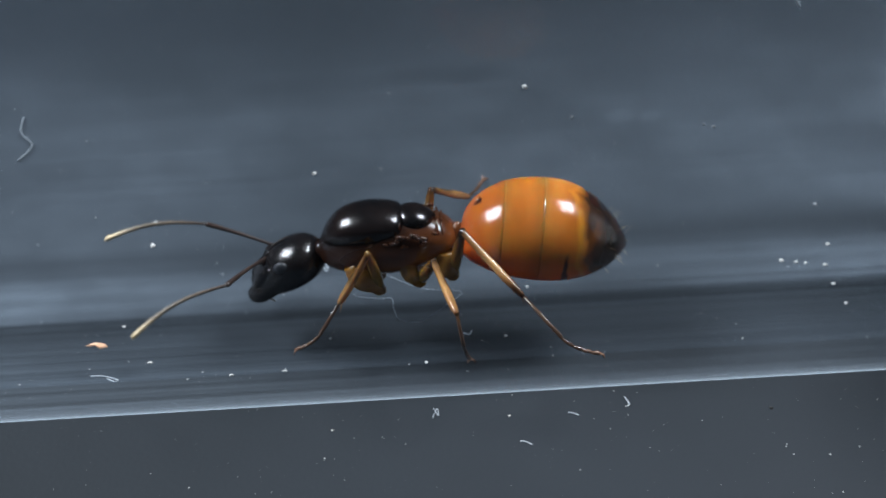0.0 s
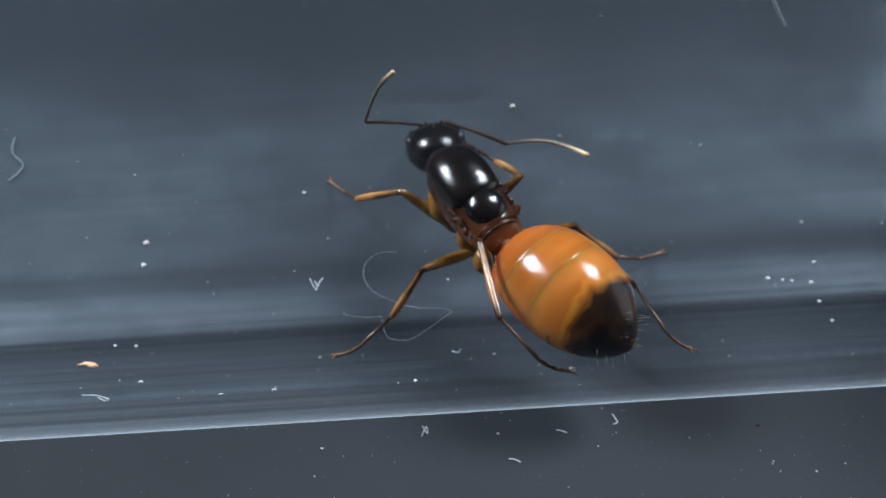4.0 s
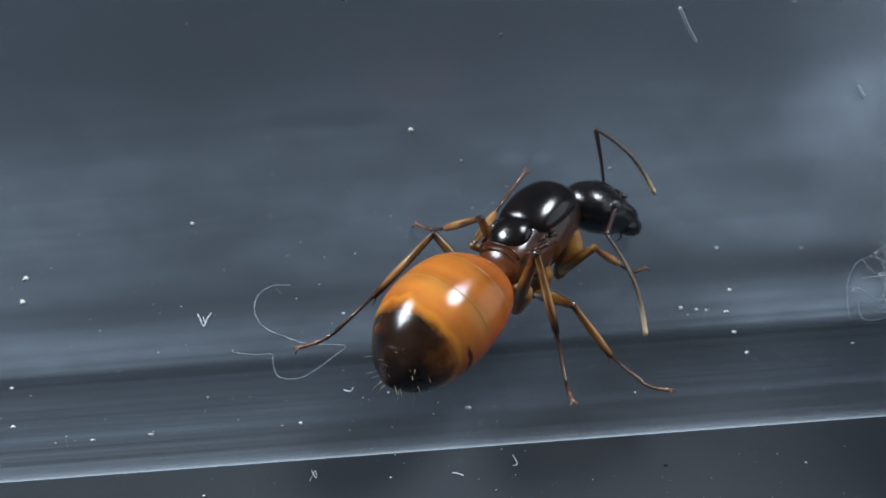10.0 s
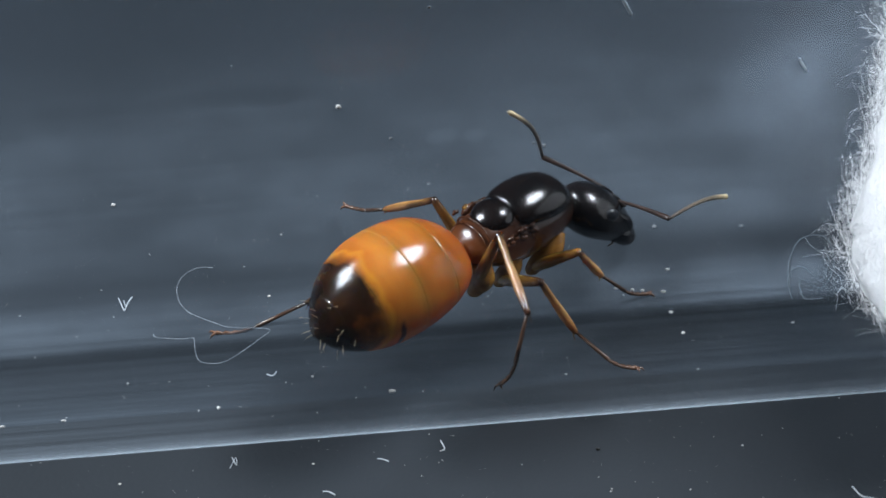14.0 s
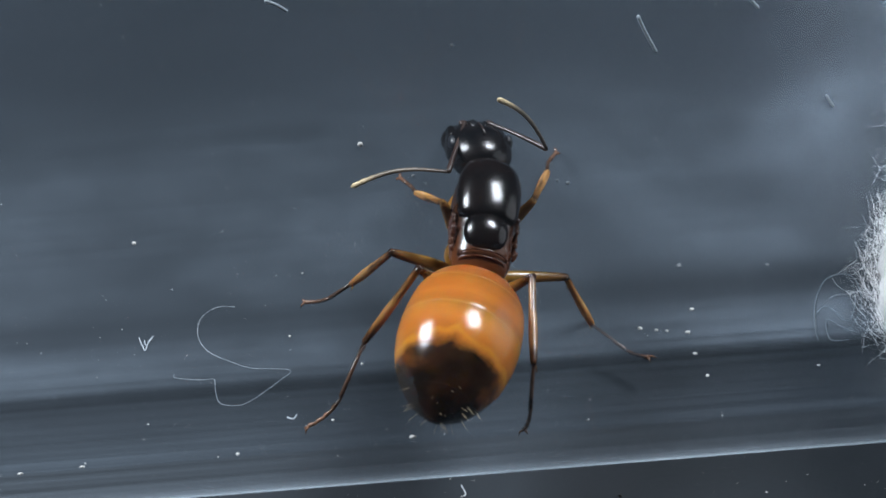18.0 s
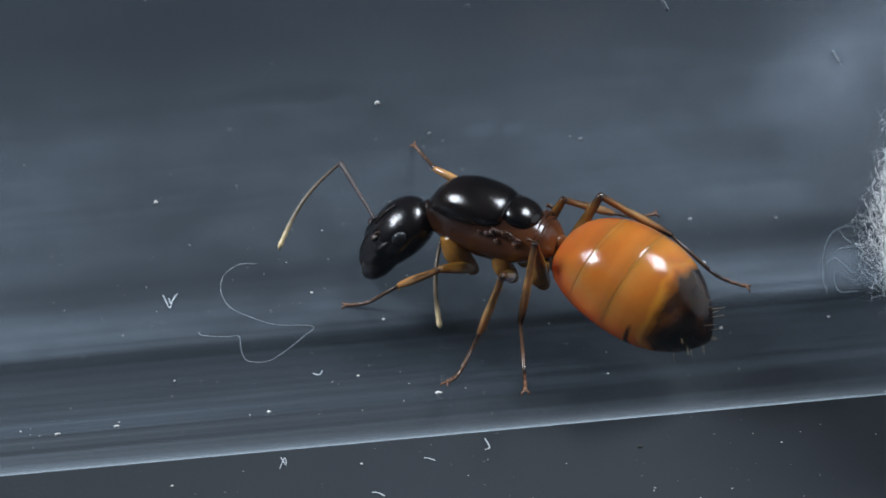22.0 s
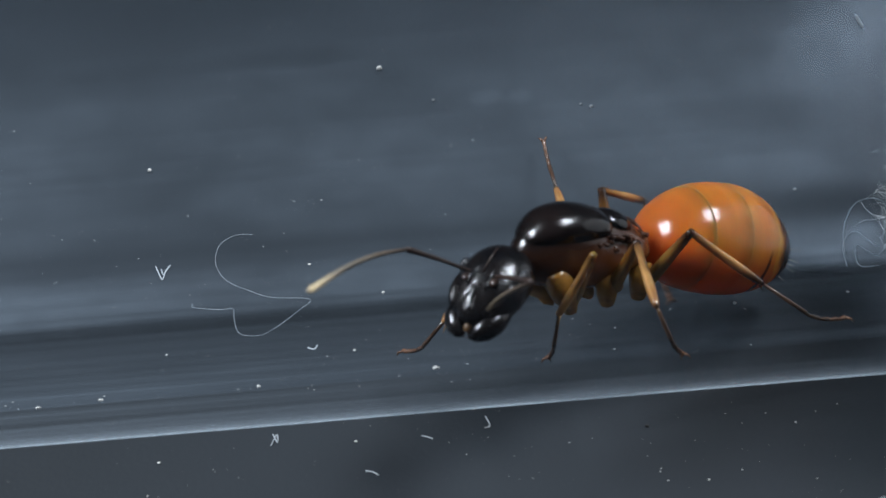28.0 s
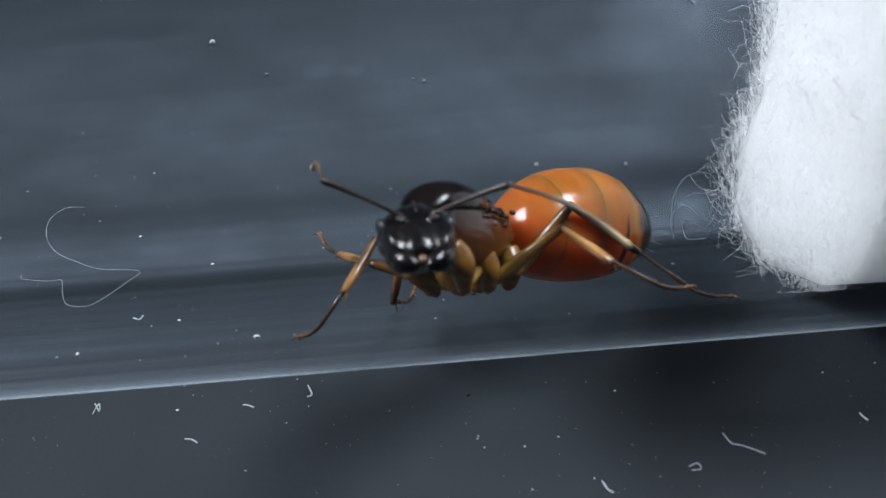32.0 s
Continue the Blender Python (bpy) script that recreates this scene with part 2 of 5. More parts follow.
    # light gathered along the outer edge, painted as a translucent line
    glow = n.new("ShaderNodeBsdfTranslucent")
    glow.inputs[0].default_value = (0.72, 0.87, 1.0, 1)
    line = n.new("ShaderNodeMixShader")
    l.new(maths("MULTIPLY", maths("POWER", edge, 14.0), maths("MULTIPLY_ADD", inside, -0.38, 0.38)), line.inputs[0])
    l.new(top.outputs[0], line.inputs[1])
    l.new(glow.outputs[0], line.inputs[2])
    l.new(line.outputs[0], out.inputs[0])
    return m


def gaster_material():
    # translucent banded amber, redder beneath, with a ragged black-brown tip
    m, n, l, b = material("amber_gaster")

    def maths(op, a, b=None, c=None):
        k = n.new("ShaderNodeMath")
        k.operation = op
        for i, v in enumerate((a, b, c)):
            if v is None:
                continue
            if isinstance(v, (int, float)):
                k.inputs[i].default_value = v
            else:
                l.new(v, k.inputs[i])
        return k.outputs[0]

    def blend(kind, fac, a, b):
        k = n.new("ShaderNodeMix")
        k.data_type, k.blend_type = "RGBA", kind
        for i, v in ((0, fac), (6, a), (7, b)):
            if isinstance(v, float):
                k.inputs[i].default_value = v
            elif isinstance(v, tuple):
                k.inputs[i].default_value = (*v, 1)
            else:
                l.new(v, k.inputs[i])
        return k.outputs[2]

    tc = n.new("ShaderNodeTexCoord")
    sep = n.new("ShaderNodeSeparateXYZ")
    l.new(tc.outputs["Object"], sep.inputs[0])
    x, y, z = (maths("MULTIPLY", sep.outputs[i], 1000.0) for i in range(3))
    # bands across the back, soft and uneven
    wide = noisy(n, l, 700, 4, (1.2, 0.35, 0.35))
    r = ramp(n, ((0.28, (0.27, 0.085, 0.013)), (0.5, (0.34, 0.118, 0.017)), (0.72, (0.42, 0.165, 0.03))))
    l.new(wide.outputs[0], r.inputs[0])
    cloud = noisy(n, l, 420, 5)
    r2 = ramp(n, ((0.35, (0.7, 0.58, 0.5)), (0.6, (1, 1, 1))))
    l.new(cloud.outputs[0], r2.inputs[0])
    amber = blend("MULTIPLY", 0.7, r.outputs[0], r2.outputs[0])
    # thin brown margins of the plates
    for at in (-1.42, -2.72):
        d = maths("ABSOLUTE", maths("ADD", maths("MULTIPLY_ADD", cloud.outputs[0], 0.12, -0.06), maths("SUBTRACT", x, at)))
        wash = maths("MAXIMUM", maths("SUBTRACT", 1.0, maths("DIVIDE", maths("ABSOLUTE", maths("SUBTRACT", x, at + 0.22)), 0.3)), 0.0)
        amber = blend("MIX", maths("MULTIPLY", wash, maths("MULTIPLY", cloud.outputs[0], 0.7)), amber, (0.17, 0.042, 0.008))
        f = maths("MULTIPLY", maths("SUBTRACT", 1.0, maths("MINIMUM", maths("DIVIDE", d, 0.05), 1.0)), 0.35)
        amber = blend("MIX", f, amber, (0.46, 0.2, 0.05))
    # red glow underneath at the front, painted into the colour by height
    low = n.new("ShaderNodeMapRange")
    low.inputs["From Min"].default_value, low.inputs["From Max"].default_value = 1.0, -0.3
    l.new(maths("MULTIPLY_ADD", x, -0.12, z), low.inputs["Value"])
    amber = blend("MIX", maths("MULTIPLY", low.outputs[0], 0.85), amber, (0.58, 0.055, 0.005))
    # the first plate is redder brown near the waist
    fore = n.new("ShaderNodeMapRange")
    fore.inputs["From Min"].default_value, fore.inputs["From Max"].default_value = -1.5, -0.3
    l.new(x, fore.inputs["Value"])
    amber = blend("MIX", maths("MULTIPLY", fore.outputs[0], maths("MULTIPLY_ADD", cloud.outputs[0], 0.9, 0.15)), amber, (0.27, 0.062, 0.014))
    # the dark tip: reaches further forward on the back than beneath
    ragged = noisy(n, l, 650, 5)
    u = maths("MULTIPLY_ADD", z, -0.2, x)
    u = maths("ADD", u, maths("MULTIPLY_ADD", ragged.outputs[0], 1.0, -0.3))
    knob = maths("MULTIPLY", maths("SUBTRACT", 1.0, maths("MINIMUM", maths("DIVIDE", maths("ABSOLUTE", maths("SUBTRACT", y, 0.15)), 0.25), 1.0)), -0.1)
    u = maths("ADD", maths("MULTIPLY_ADD", maths("MULTIPLY", y, y), -0.02, u), knob)
    tip = n.new("ShaderNodeMapRange")
    tip.inputs["From Min"].default_value, tip.inputs["From Max"].default_value = -4.08, -4.26
    l.new(u, tip.inputs["Value"])
    blot = noisy(n, l, 1500, 4, (0.7, 0.5, 0.5))
    back = n.new("ShaderNodeMapRange")
    back.inputs["From Min"].default_value, back.inputs["From Max"].default_value = -4.1, -5.0
    back.inputs["To Min"].default_value, back.inputs["To Max"].default_value = 0.16, -0.1
    l.new(u, back.inputs["Value"])
    mott = ramp(n, ((0.4, (0.007, 0.004, 0.003)), (0.55, (0.024, 0.010, 0.005)), (0.7, (0.10, 0.033, 0.008)), (0.8, (0.24, 0.08, 0.012))))
    l.new(maths("ADD", blot.outputs[0], back.outputs[0]), mott.inputs[0])
    # dark streaks along the third plate's hind margin, low on the flanks
    flank = n.new("ShaderNodeMapRange")
    flank.inputs["From Min"].default_value, flank.inputs["From Max"].default_value = 0.75, 0.3
    l.new(z, flank.inputs["Value"])
    seam = maths("MAXIMUM", maths("SUBTRACT", 1.0, maths("DIVIDE", maths("ABSOLUTE", maths("ADD", x, maths("MULTIPLY_ADD", ragged.outputs[0], 0.5, 3.35))), 0.13)), 0.0)
    seam = maths("MINIMUM", maths("MULTIPLY", maths("MULTIPLY", seam, flank.outputs[0]), maths("MULTIPLY", blot.outputs[0], 3.2)), 0.9)
    amber = blend("MIX", seam, amber, (0.02, 0.009, 0.005))
    rim = maths("SUBTRACT", 1.0, maths("MINIMUM", maths("DIVIDE", maths("ABSOLUTE", maths("ADD", u, 3.98)), 0.12), 1.0))
    amber = blend("MIX", maths("MULTIPLY", rim, 0.45), amber, (0.5, 0.22, 0.02))
    col = blend("MIX", tip.outputs[0], amber, mott.outputs[0])
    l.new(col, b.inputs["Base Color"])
    b.inputs["Roughness"].default_value = 0.18
    b.inputs["Specular IOR Level"].default_value = 0.36
    b.inputs["Subsurface Weight"].default_value = 0.8
    b.inputs["Subsurface Radius"].default_value = (0.0018, 0.0006, 0.00013)
    b.inputs["Subsurface Scale"].default_value = 1.0
    swell = noisy(n, l, 1500, 3, (1, 0.35, 0.35))
    bumped(n, l, b, swell.outputs[0], 0.2, 0.00004)
    return m


def thorax_material():
    # black back, red-brown flanks and rear
    m, n, l, b = material("black_to_brown_chitin")
    tc = n.new("ShaderNodeTexCoord")
    sep = n.new("ShaderNodeSeparateXYZ")
    l.new(tc.outputs["Object"], sep.inputs[0])
    nz = noisy(n, l, 600, 4)
    k = n.new("ShaderNodeMath")
    k.operation = "MULTIPLY_ADD"
    k.inputs[1].default_value, k.inputs[2].default_value = 0.0008, -0.0004
    l.new(nz.outputs[0], k.inputs[0])
    a = n.new("ShaderNodeMath")
    a.operation = "ADD"
    l.new(sep.outputs[2], a.inputs[0])
    l.new(k.outputs[0], a.inputs[1])
    x = n.new("ShaderNodeMath")
    x.operation = "MULTIPLY_ADD"
    x.inputs[1].default_value = 0.28
    l.new(sep.outputs[0], x.inputs[0])
    l.new(a.outputs[0], x.inputs[2])
    mr = n.new("ShaderNodeMapRange")
    mr.inputs["From Min"].default_value, mr.inputs["From Max"].default_value = -0.0001, 0.0021
    l.new(x.outputs[0], mr.inputs["Value"])
    r = ramp(n, ((0.0, (0.15, 0.05, 0.012)), (0.3, (0.07, 0.022, 0.007)), (0.6, (0.026, 0.010, 0.005)), (0.85, (0.008, 0.0042, 0.0034)), (1.0, (0.002, 0.0016, 0.0016))))
    l.new(mr.outputs[0], r.inputs[0])
    l.new(r.outputs[0], b.inputs["Base Color"])
    b.inputs["Roughness"].default_value = 0.2
    b.inputs["Specular IOR Level"].default_value = 0.4
    fine = noisy(n, l, 4000, 4)
    bumped(n, l, b, fine.outputs[0], 0.12, 0.00003)
    return m


def graded(name, length, stops, rough=0.3, sss=0.0, grain=0.35, bump=0.25):
    """Chitin whose colour runs along the part's x axis, with lengthwise streaks."""
    m, n, l, b = material(name)
    tc = n.new("ShaderNodeTexCoord")
    sep = n.new("ShaderNodeSeparateXYZ")
    l.new(tc.outputs["Object"], sep.inputs[0])
    mr = n.new("ShaderNodeMapRange")
    mr.inputs["From Max"].default_value = length * MM
    l.new(sep.outputs[0], mr.inputs["Value"])
    r = ramp(n, stops)
    l.new(mr.outputs[0], r.inputs[0])
    streak = noisy(n, l, 4200, 4, (0.16, 1, 1))
    shade = ramp(n, ((0.34, (1 - grain,) * 3), (0.62, (1 + grain,) * 3)))
    l.new(streak.outputs[0], shade.inputs[0])
    mix = n.new("ShaderNodeMix")
    mix.data_type, mix.blend_type = "RGBA", "MULTIPLY"
    mix.inputs[0].default_value = 1.0
    l.new(r.outputs[0], mix.inputs[6])
    l.new(shade.outputs[0], mix.inputs[7])
    l.new(mix.outputs[2], b.inputs["Base Color"])
    b.inputs["Roughness"].default_value = rough
    if sss:
        b.inputs["Subsurface Weight"].default_value = sss
        b.inputs["Subsurface Radius"].default_value = (0.0008, 0.00045, 0.00012)
        b.inputs["Subsurface Scale"].default_value = 1.0
    bumped(n, l, b, streak.outputs[0], bump, 0.00003)
    return m


M_TABLE, M_TUBE, M_GASTER = table_material(), tube_material(), gaster_material()
M_THORAX = thorax_material()
M_FUNIC = graded("horn_funiculus", 3.4, ((0.0, (0.03, 0.019, 0.014)), (0.3, (0.07, 0.05, 0.034)), (0.75, (0.13, 0.1, 0.065)), (1.0, (0.42, 0.33, 0.19))), 0.42)
M_COXA = graded("olive_amber_chitin", 1.0, ((0.0, (0.16, 0.075, 0.014)), (1.0, (0.22, 0.115, 0.022))), 0.27, 0.4, 0.2, 0.12)
M_LEG = graded("amber_thigh_chitin", 2.7, ((0.0, (0.19, 0.11, 0.022)), (0.6, (0.11, 0.058, 0.013)), (0.9, (0.06, 0.028, 0.008)), (1.0, (0.018, 0.008, 0.004))), 0.18, 0.4, 0.45, 0.25)
M_SHIN = graded("brown_shin_chitin", 2.7, ((0.0, (0.025, 0.011, 0.005)), (0.1, (0.09, 0.044, 0.015)), (0.5, (0.2, 0.11, 0.042)), (0.75, (0.14, 0.068, 0.024)), (0.95, (0.028, 0.012, 0.005))), 0.18, 0.3, 0.75, 0.5)
M_FOOT = graded("dark_foot_chitin", 3.0, ((0.0, (0.03, 0.016, 0.01)), (0.5, (0.045, 0.024, 0.015)), (0.85, (0.07, 0.034, 0.02)), (1.0, (0.12, 0.06, 0.035))), 0.24, 0.0, 0.8, 0.5)

# ---- mesh helpers ----


def part(name, bm, mat, parent=None, label="", smooth=True):
    me = bpy.data.meshes.new(name)
    bmesh.ops.recalc_face_normals(bm, faces=bm.faces)
    bm.to_mesh(me)
    bm.free()
    me.materials.append(mat)
    if smooth:
        me.polygons.foreach_set("use_smooth", [True] * len(me.polygons))
    ob = new(name, me)
    ob.parent = parent
    if label:
        tagged(ob, label)
    return ob


def loft(rings, segs=24, caps=True, bm=None):
    """Rings of (centre, axis_u, axis_v) in millimetres joined into a skin."""
    bm = bm or bmesh.new()
    loops = []
    for c, u, v in rings:
        c, u, v = Vector(c), Vector(u), Vector(v)
        loops.append([bm.verts.new((c + u * math.cos(a) + v * math.sin(a)) * MM)
                      for a in (2 * math.pi * i / segs for i in range(segs))])
    for a, b in zip(loops, loops[1:]):
        for i in range(segs):
            bm.faces.new((a[i], a[(i + 1) % segs], b[(i + 1) % segs], b[i]))
    if caps:
        bm.faces.new(loops[0][::-1])
        bm.faces.new(loops[-1])
    return bm


def limb(points, segs=12, bm=None):
    """A tapered rod through (x, y, z, radius) in millimetres."""
    rings = []
    for i, p in enumerate(points):
        a = Vector(points[max(0, i - 1)][:3])
        b = Vector(points[min(len(points) - 1, i + 1)][:3])
        d = (b - a).normalized()
        u = d.orthogonal().normalized() if abs(d.y) > 0.95 else Vector((0, 1, 0)).cross(d).normalized()
        v = d.cross(u)
        rings.append((p[:3], u * p[3], v * p[3]))
    return loft(rings, segs, True, bm)


def profile(rows, n):
    """Smooth (Catmull-Rom) resampling of rows of numbers."""
    out = []
    for k in range(n + 1):
        s = k / n * (len(rows) - 1)
        i = min(int(s), len(rows) - 2)
        f = s - i
        p0, p1, p2, p3 = rows[max(0, i - 1)], rows[i], rows[i + 1], rows[min(len(rows) - 1, i + 2)]
        out.append([0.5 * (2 * b + (c - a) * f + (2 * a - 5 * b + 4 * c - d) * f * f + (3 * b - a - 3 * c + d) * f ** 3)
                    for a, b, c, d in zip(p0, p1, p2, p3)])
    return out


def hairs(bm, roots, length, radius, rng):
    for p, d in roots:
        p, d = Vector(p), Vector(d).normalized()
        u = d.orthogonal().normalized() * radius
        v = d.cross(u)
        bend = Vector((rng.uniform(-1, 1), rng.uniform(-1, 1), rng.uniform(-1, 1))) * length * 0.12
        ln = length * rng.uniform(0.6, 1.2)
        loft([(p, u, v), (p + d * ln * 0.6 + bend * 0.5, u * 0.7, v * 0.7), (p + d * ln + bend, u * 0.15, v * 0.15)], 4, True, bm)


# ---- the table and the tube ----


def build_table():
    bm = bmesh.new()
    bmesh.ops.create_grid(bm, x_segments=40, y_segments=40, size=0.6)
    ob = part("table_top", bm, M_TABLE)
    tagged(ob, "dark blue-grey matt table surface with fine dust", "table", kind="structure")


def build_tube():
    # a round-bottomed test tube lying on its side; its mouth is past the cotton
    segs, x0, x1 = 96, -105.0, 44.0
    tube = new("test_tube")
    tagged(tube, "clear streaky plastic test tube lying on a dark table", "test tube")

    def shell(name, prof, bm=None):
        return loft([((x, 0, TUBE_Z), (0, r, 0), (0, 0, r)) for x, r in prof], segs, False, bm)

    quarter = [math.pi / 2 * i / 10 for i in range(11)]
    bm = shell("outer", [(x, TUBE_R) for x in (x0, -40, -10, 10, 30, x1)])
    shell("inner", [(x, TUBE_IN) for x in (x1, 30, 10, -10, -40, x0)], bm)
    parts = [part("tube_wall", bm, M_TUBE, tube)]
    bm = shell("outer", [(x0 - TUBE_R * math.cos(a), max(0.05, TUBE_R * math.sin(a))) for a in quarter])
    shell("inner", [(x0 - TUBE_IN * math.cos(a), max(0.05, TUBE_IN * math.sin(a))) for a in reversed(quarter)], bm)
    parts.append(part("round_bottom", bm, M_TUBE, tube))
    parts.append(part("rim", shell("rim", [(x1, TUBE_R), (x1 + 0.12, TUBE_R - 0.08), (x1 + 0.2, TUBE_R - 0.35), (x1 + 0.2, TUBE_IN + 0.35), (x1 + 0.12, TUBE_IN + 0.08), (x1, TUBE_IN)]), M_TUBE, tube))
    for ob in parts:
        ob.visible_shadow = False


build_table()
build_tube()


def on_wall(x, deg, lift=0.0):
    a = math.radians(deg)
    r = TUBE_IN - lift
    return Vector((x, r * math.sin(a), TUBE_Z - r * math.cos(a)))


# ---- the cotton plug ----


# where the plug's front meets the tube wall, by the angle round it from the floor
PLUG_RIM = ((-180, 18.6), (-90, 18.4), (-50, 17.9), (-27, 17.4), (-8, 16.7), (4, 16.15), (25, 16.45), (40, 17.35), (55, 17.95), (70, 18.5), (110, 19.0), (180, 18.9))


def face_x(y, z):
    h = z - TUBE_Z
    deg = math.degrees(math.atan2(y, -h))
    k = min(sum(1 for v, _ in PLUG_RIM if v <= deg), len(PLUG_RIM) - 1)
    (a0, x0), (a1, x1) = PLUG_RIM[k - 1], PLUG_RIM[k]
    rim = x0 + (x1 - x0) * (deg - a0) / (a1 - a0)
    f = min(1.0, math.hypot(y, h) / 6.9) ** 2
    lump = noise.fractal(Vector((y * 0.5, z * 0.5, 3.0)), 0.8, 2.1, 4) * 0.3
    return 17.8 + (rim - 17.8) * f + lump


def build_cotton():
    rng = random.Random(5)
    bm = bmesh.new()
    segs, loops = 96, []
    # the front as a disc of rings, then the side back to the mouth of the tube
    for k in range(1, 31):
        r = 6.75 * k / 30
        ring = []
        for i in range(segs):
            a = 2 * math.pi * i / segs
            y, z = r * math.cos(a), TUBE_Z + r * math.sin(a)
            fine = noise.fractal(Vector((y * 2.3, z * 2.3, 9.0)), 0.7, 2.2, 4) * 0.16
            ring.append(bm.verts.new(Vector((face_x(y, z) + 0.25 + fine, y, z)) * MM))
        loops.append(ring)
    for x in (22, 26, 31, 36, 41, 45, 46.5):
        r = 6.85 if x < 45 else (6.2 if x < 46 else 2.0)
        loops.append([bm.verts.new(Vector((x, r * math.cos(a), TUBE_Z + r * math.sin(a))) * MM) for a in (2 * math.pi * i / segs for i in range(segs))])
    for a, b in zip(loops, loops[1:]):
        for i in range(segs):
            bm.faces.new((a[i], a[(i + 1) % segs], b[(i + 1) % segs], b[i]))
    bm.faces.new(loops[0][::-1])
    bm.faces.new(loops[-1])
    wad = part("cotton_plug", bm, M_COTTON)
    tagged(wad, "white fluffy cotton wool plug in the tube", "cotton plug")
    # loose fibres matted over the front and standing off it
    verts, faces = [], []
    for _ in range(9500):
        a, r = rng.uniform(0, 2 * math.pi), 6.85 * rng.random() ** 0.33
        y, z = r * math.cos(a), TUBE_Z + r * math.sin(a)
        p = Vector((face_x(y, z) + 0.3 - 0.55 * rng.random() ** 1.6, y, z))
        d = Vector((rng.gauss(0, 0.22), rng.gauss(0, 1), rng.gauss(0, 1))).normalized()
        step, w = rng.uniform(0.08, 0.3), rng.uniform(0.002, 0.004)
        base = len(verts)
        for k in range(7):
            q = Vector((0, p.y, p.z - TUBE_Z))
            if q.length > 6.9:
                q *= 6.9 / q.length
                p = Vector((p.x, q.y, q.z + TUBE_Z))
            u = d.orthogonal().normalized() * w
            v = d.cross(u)
            for c in range(3):
                e = 2 * math.pi * c / 3
                verts.append((p + u * math.cos(e) + v * math.sin(e)) * MM)
            if k:
                o = base + 3 * (k - 1)
                faces += [(o + c, o + (c + 1) % 3, o + 3 + (c + 1) % 3, o + 3 + c) for c in range(3)]
            d = (d + Vector((rng.gauss(0, 0.18), rng.gauss(0, 0.45), rng.gauss(0, 0.45)))).normalized()
            p = p + d * step
    me = bpy.data.meshes.new("loose_fibres")
    me.from_pydata(verts, [], faces)
    me.materials.append(M_FUZZ)
    ob = new("loose_fibres", me)
    ob.parent = wad
    tagged(ob, "fine stray white cotton fibres", kind="stuff")


build_cotton()

# ---- lint, dust and flakes ----


def lint(name, label, pts, radius, n=24):
    base = Vector(pts[0])
    rows = [[v.x, v.y, v.z, radius] for v in (Vector(p) - base for p in pts)]
    ob = part(name, limb(profile(rows, n), 5), M_SMEAR if "streak" in label or "loop" in label or radius == 0.03 else M_FIBRE)
    ob.location = base * MM
    tagged(ob, label, "lint", "lint in the tube")
    return ob


def wall_pts(rows, lift=0.03):
    return [on_wall(x, d, lift) for x, d in rows]


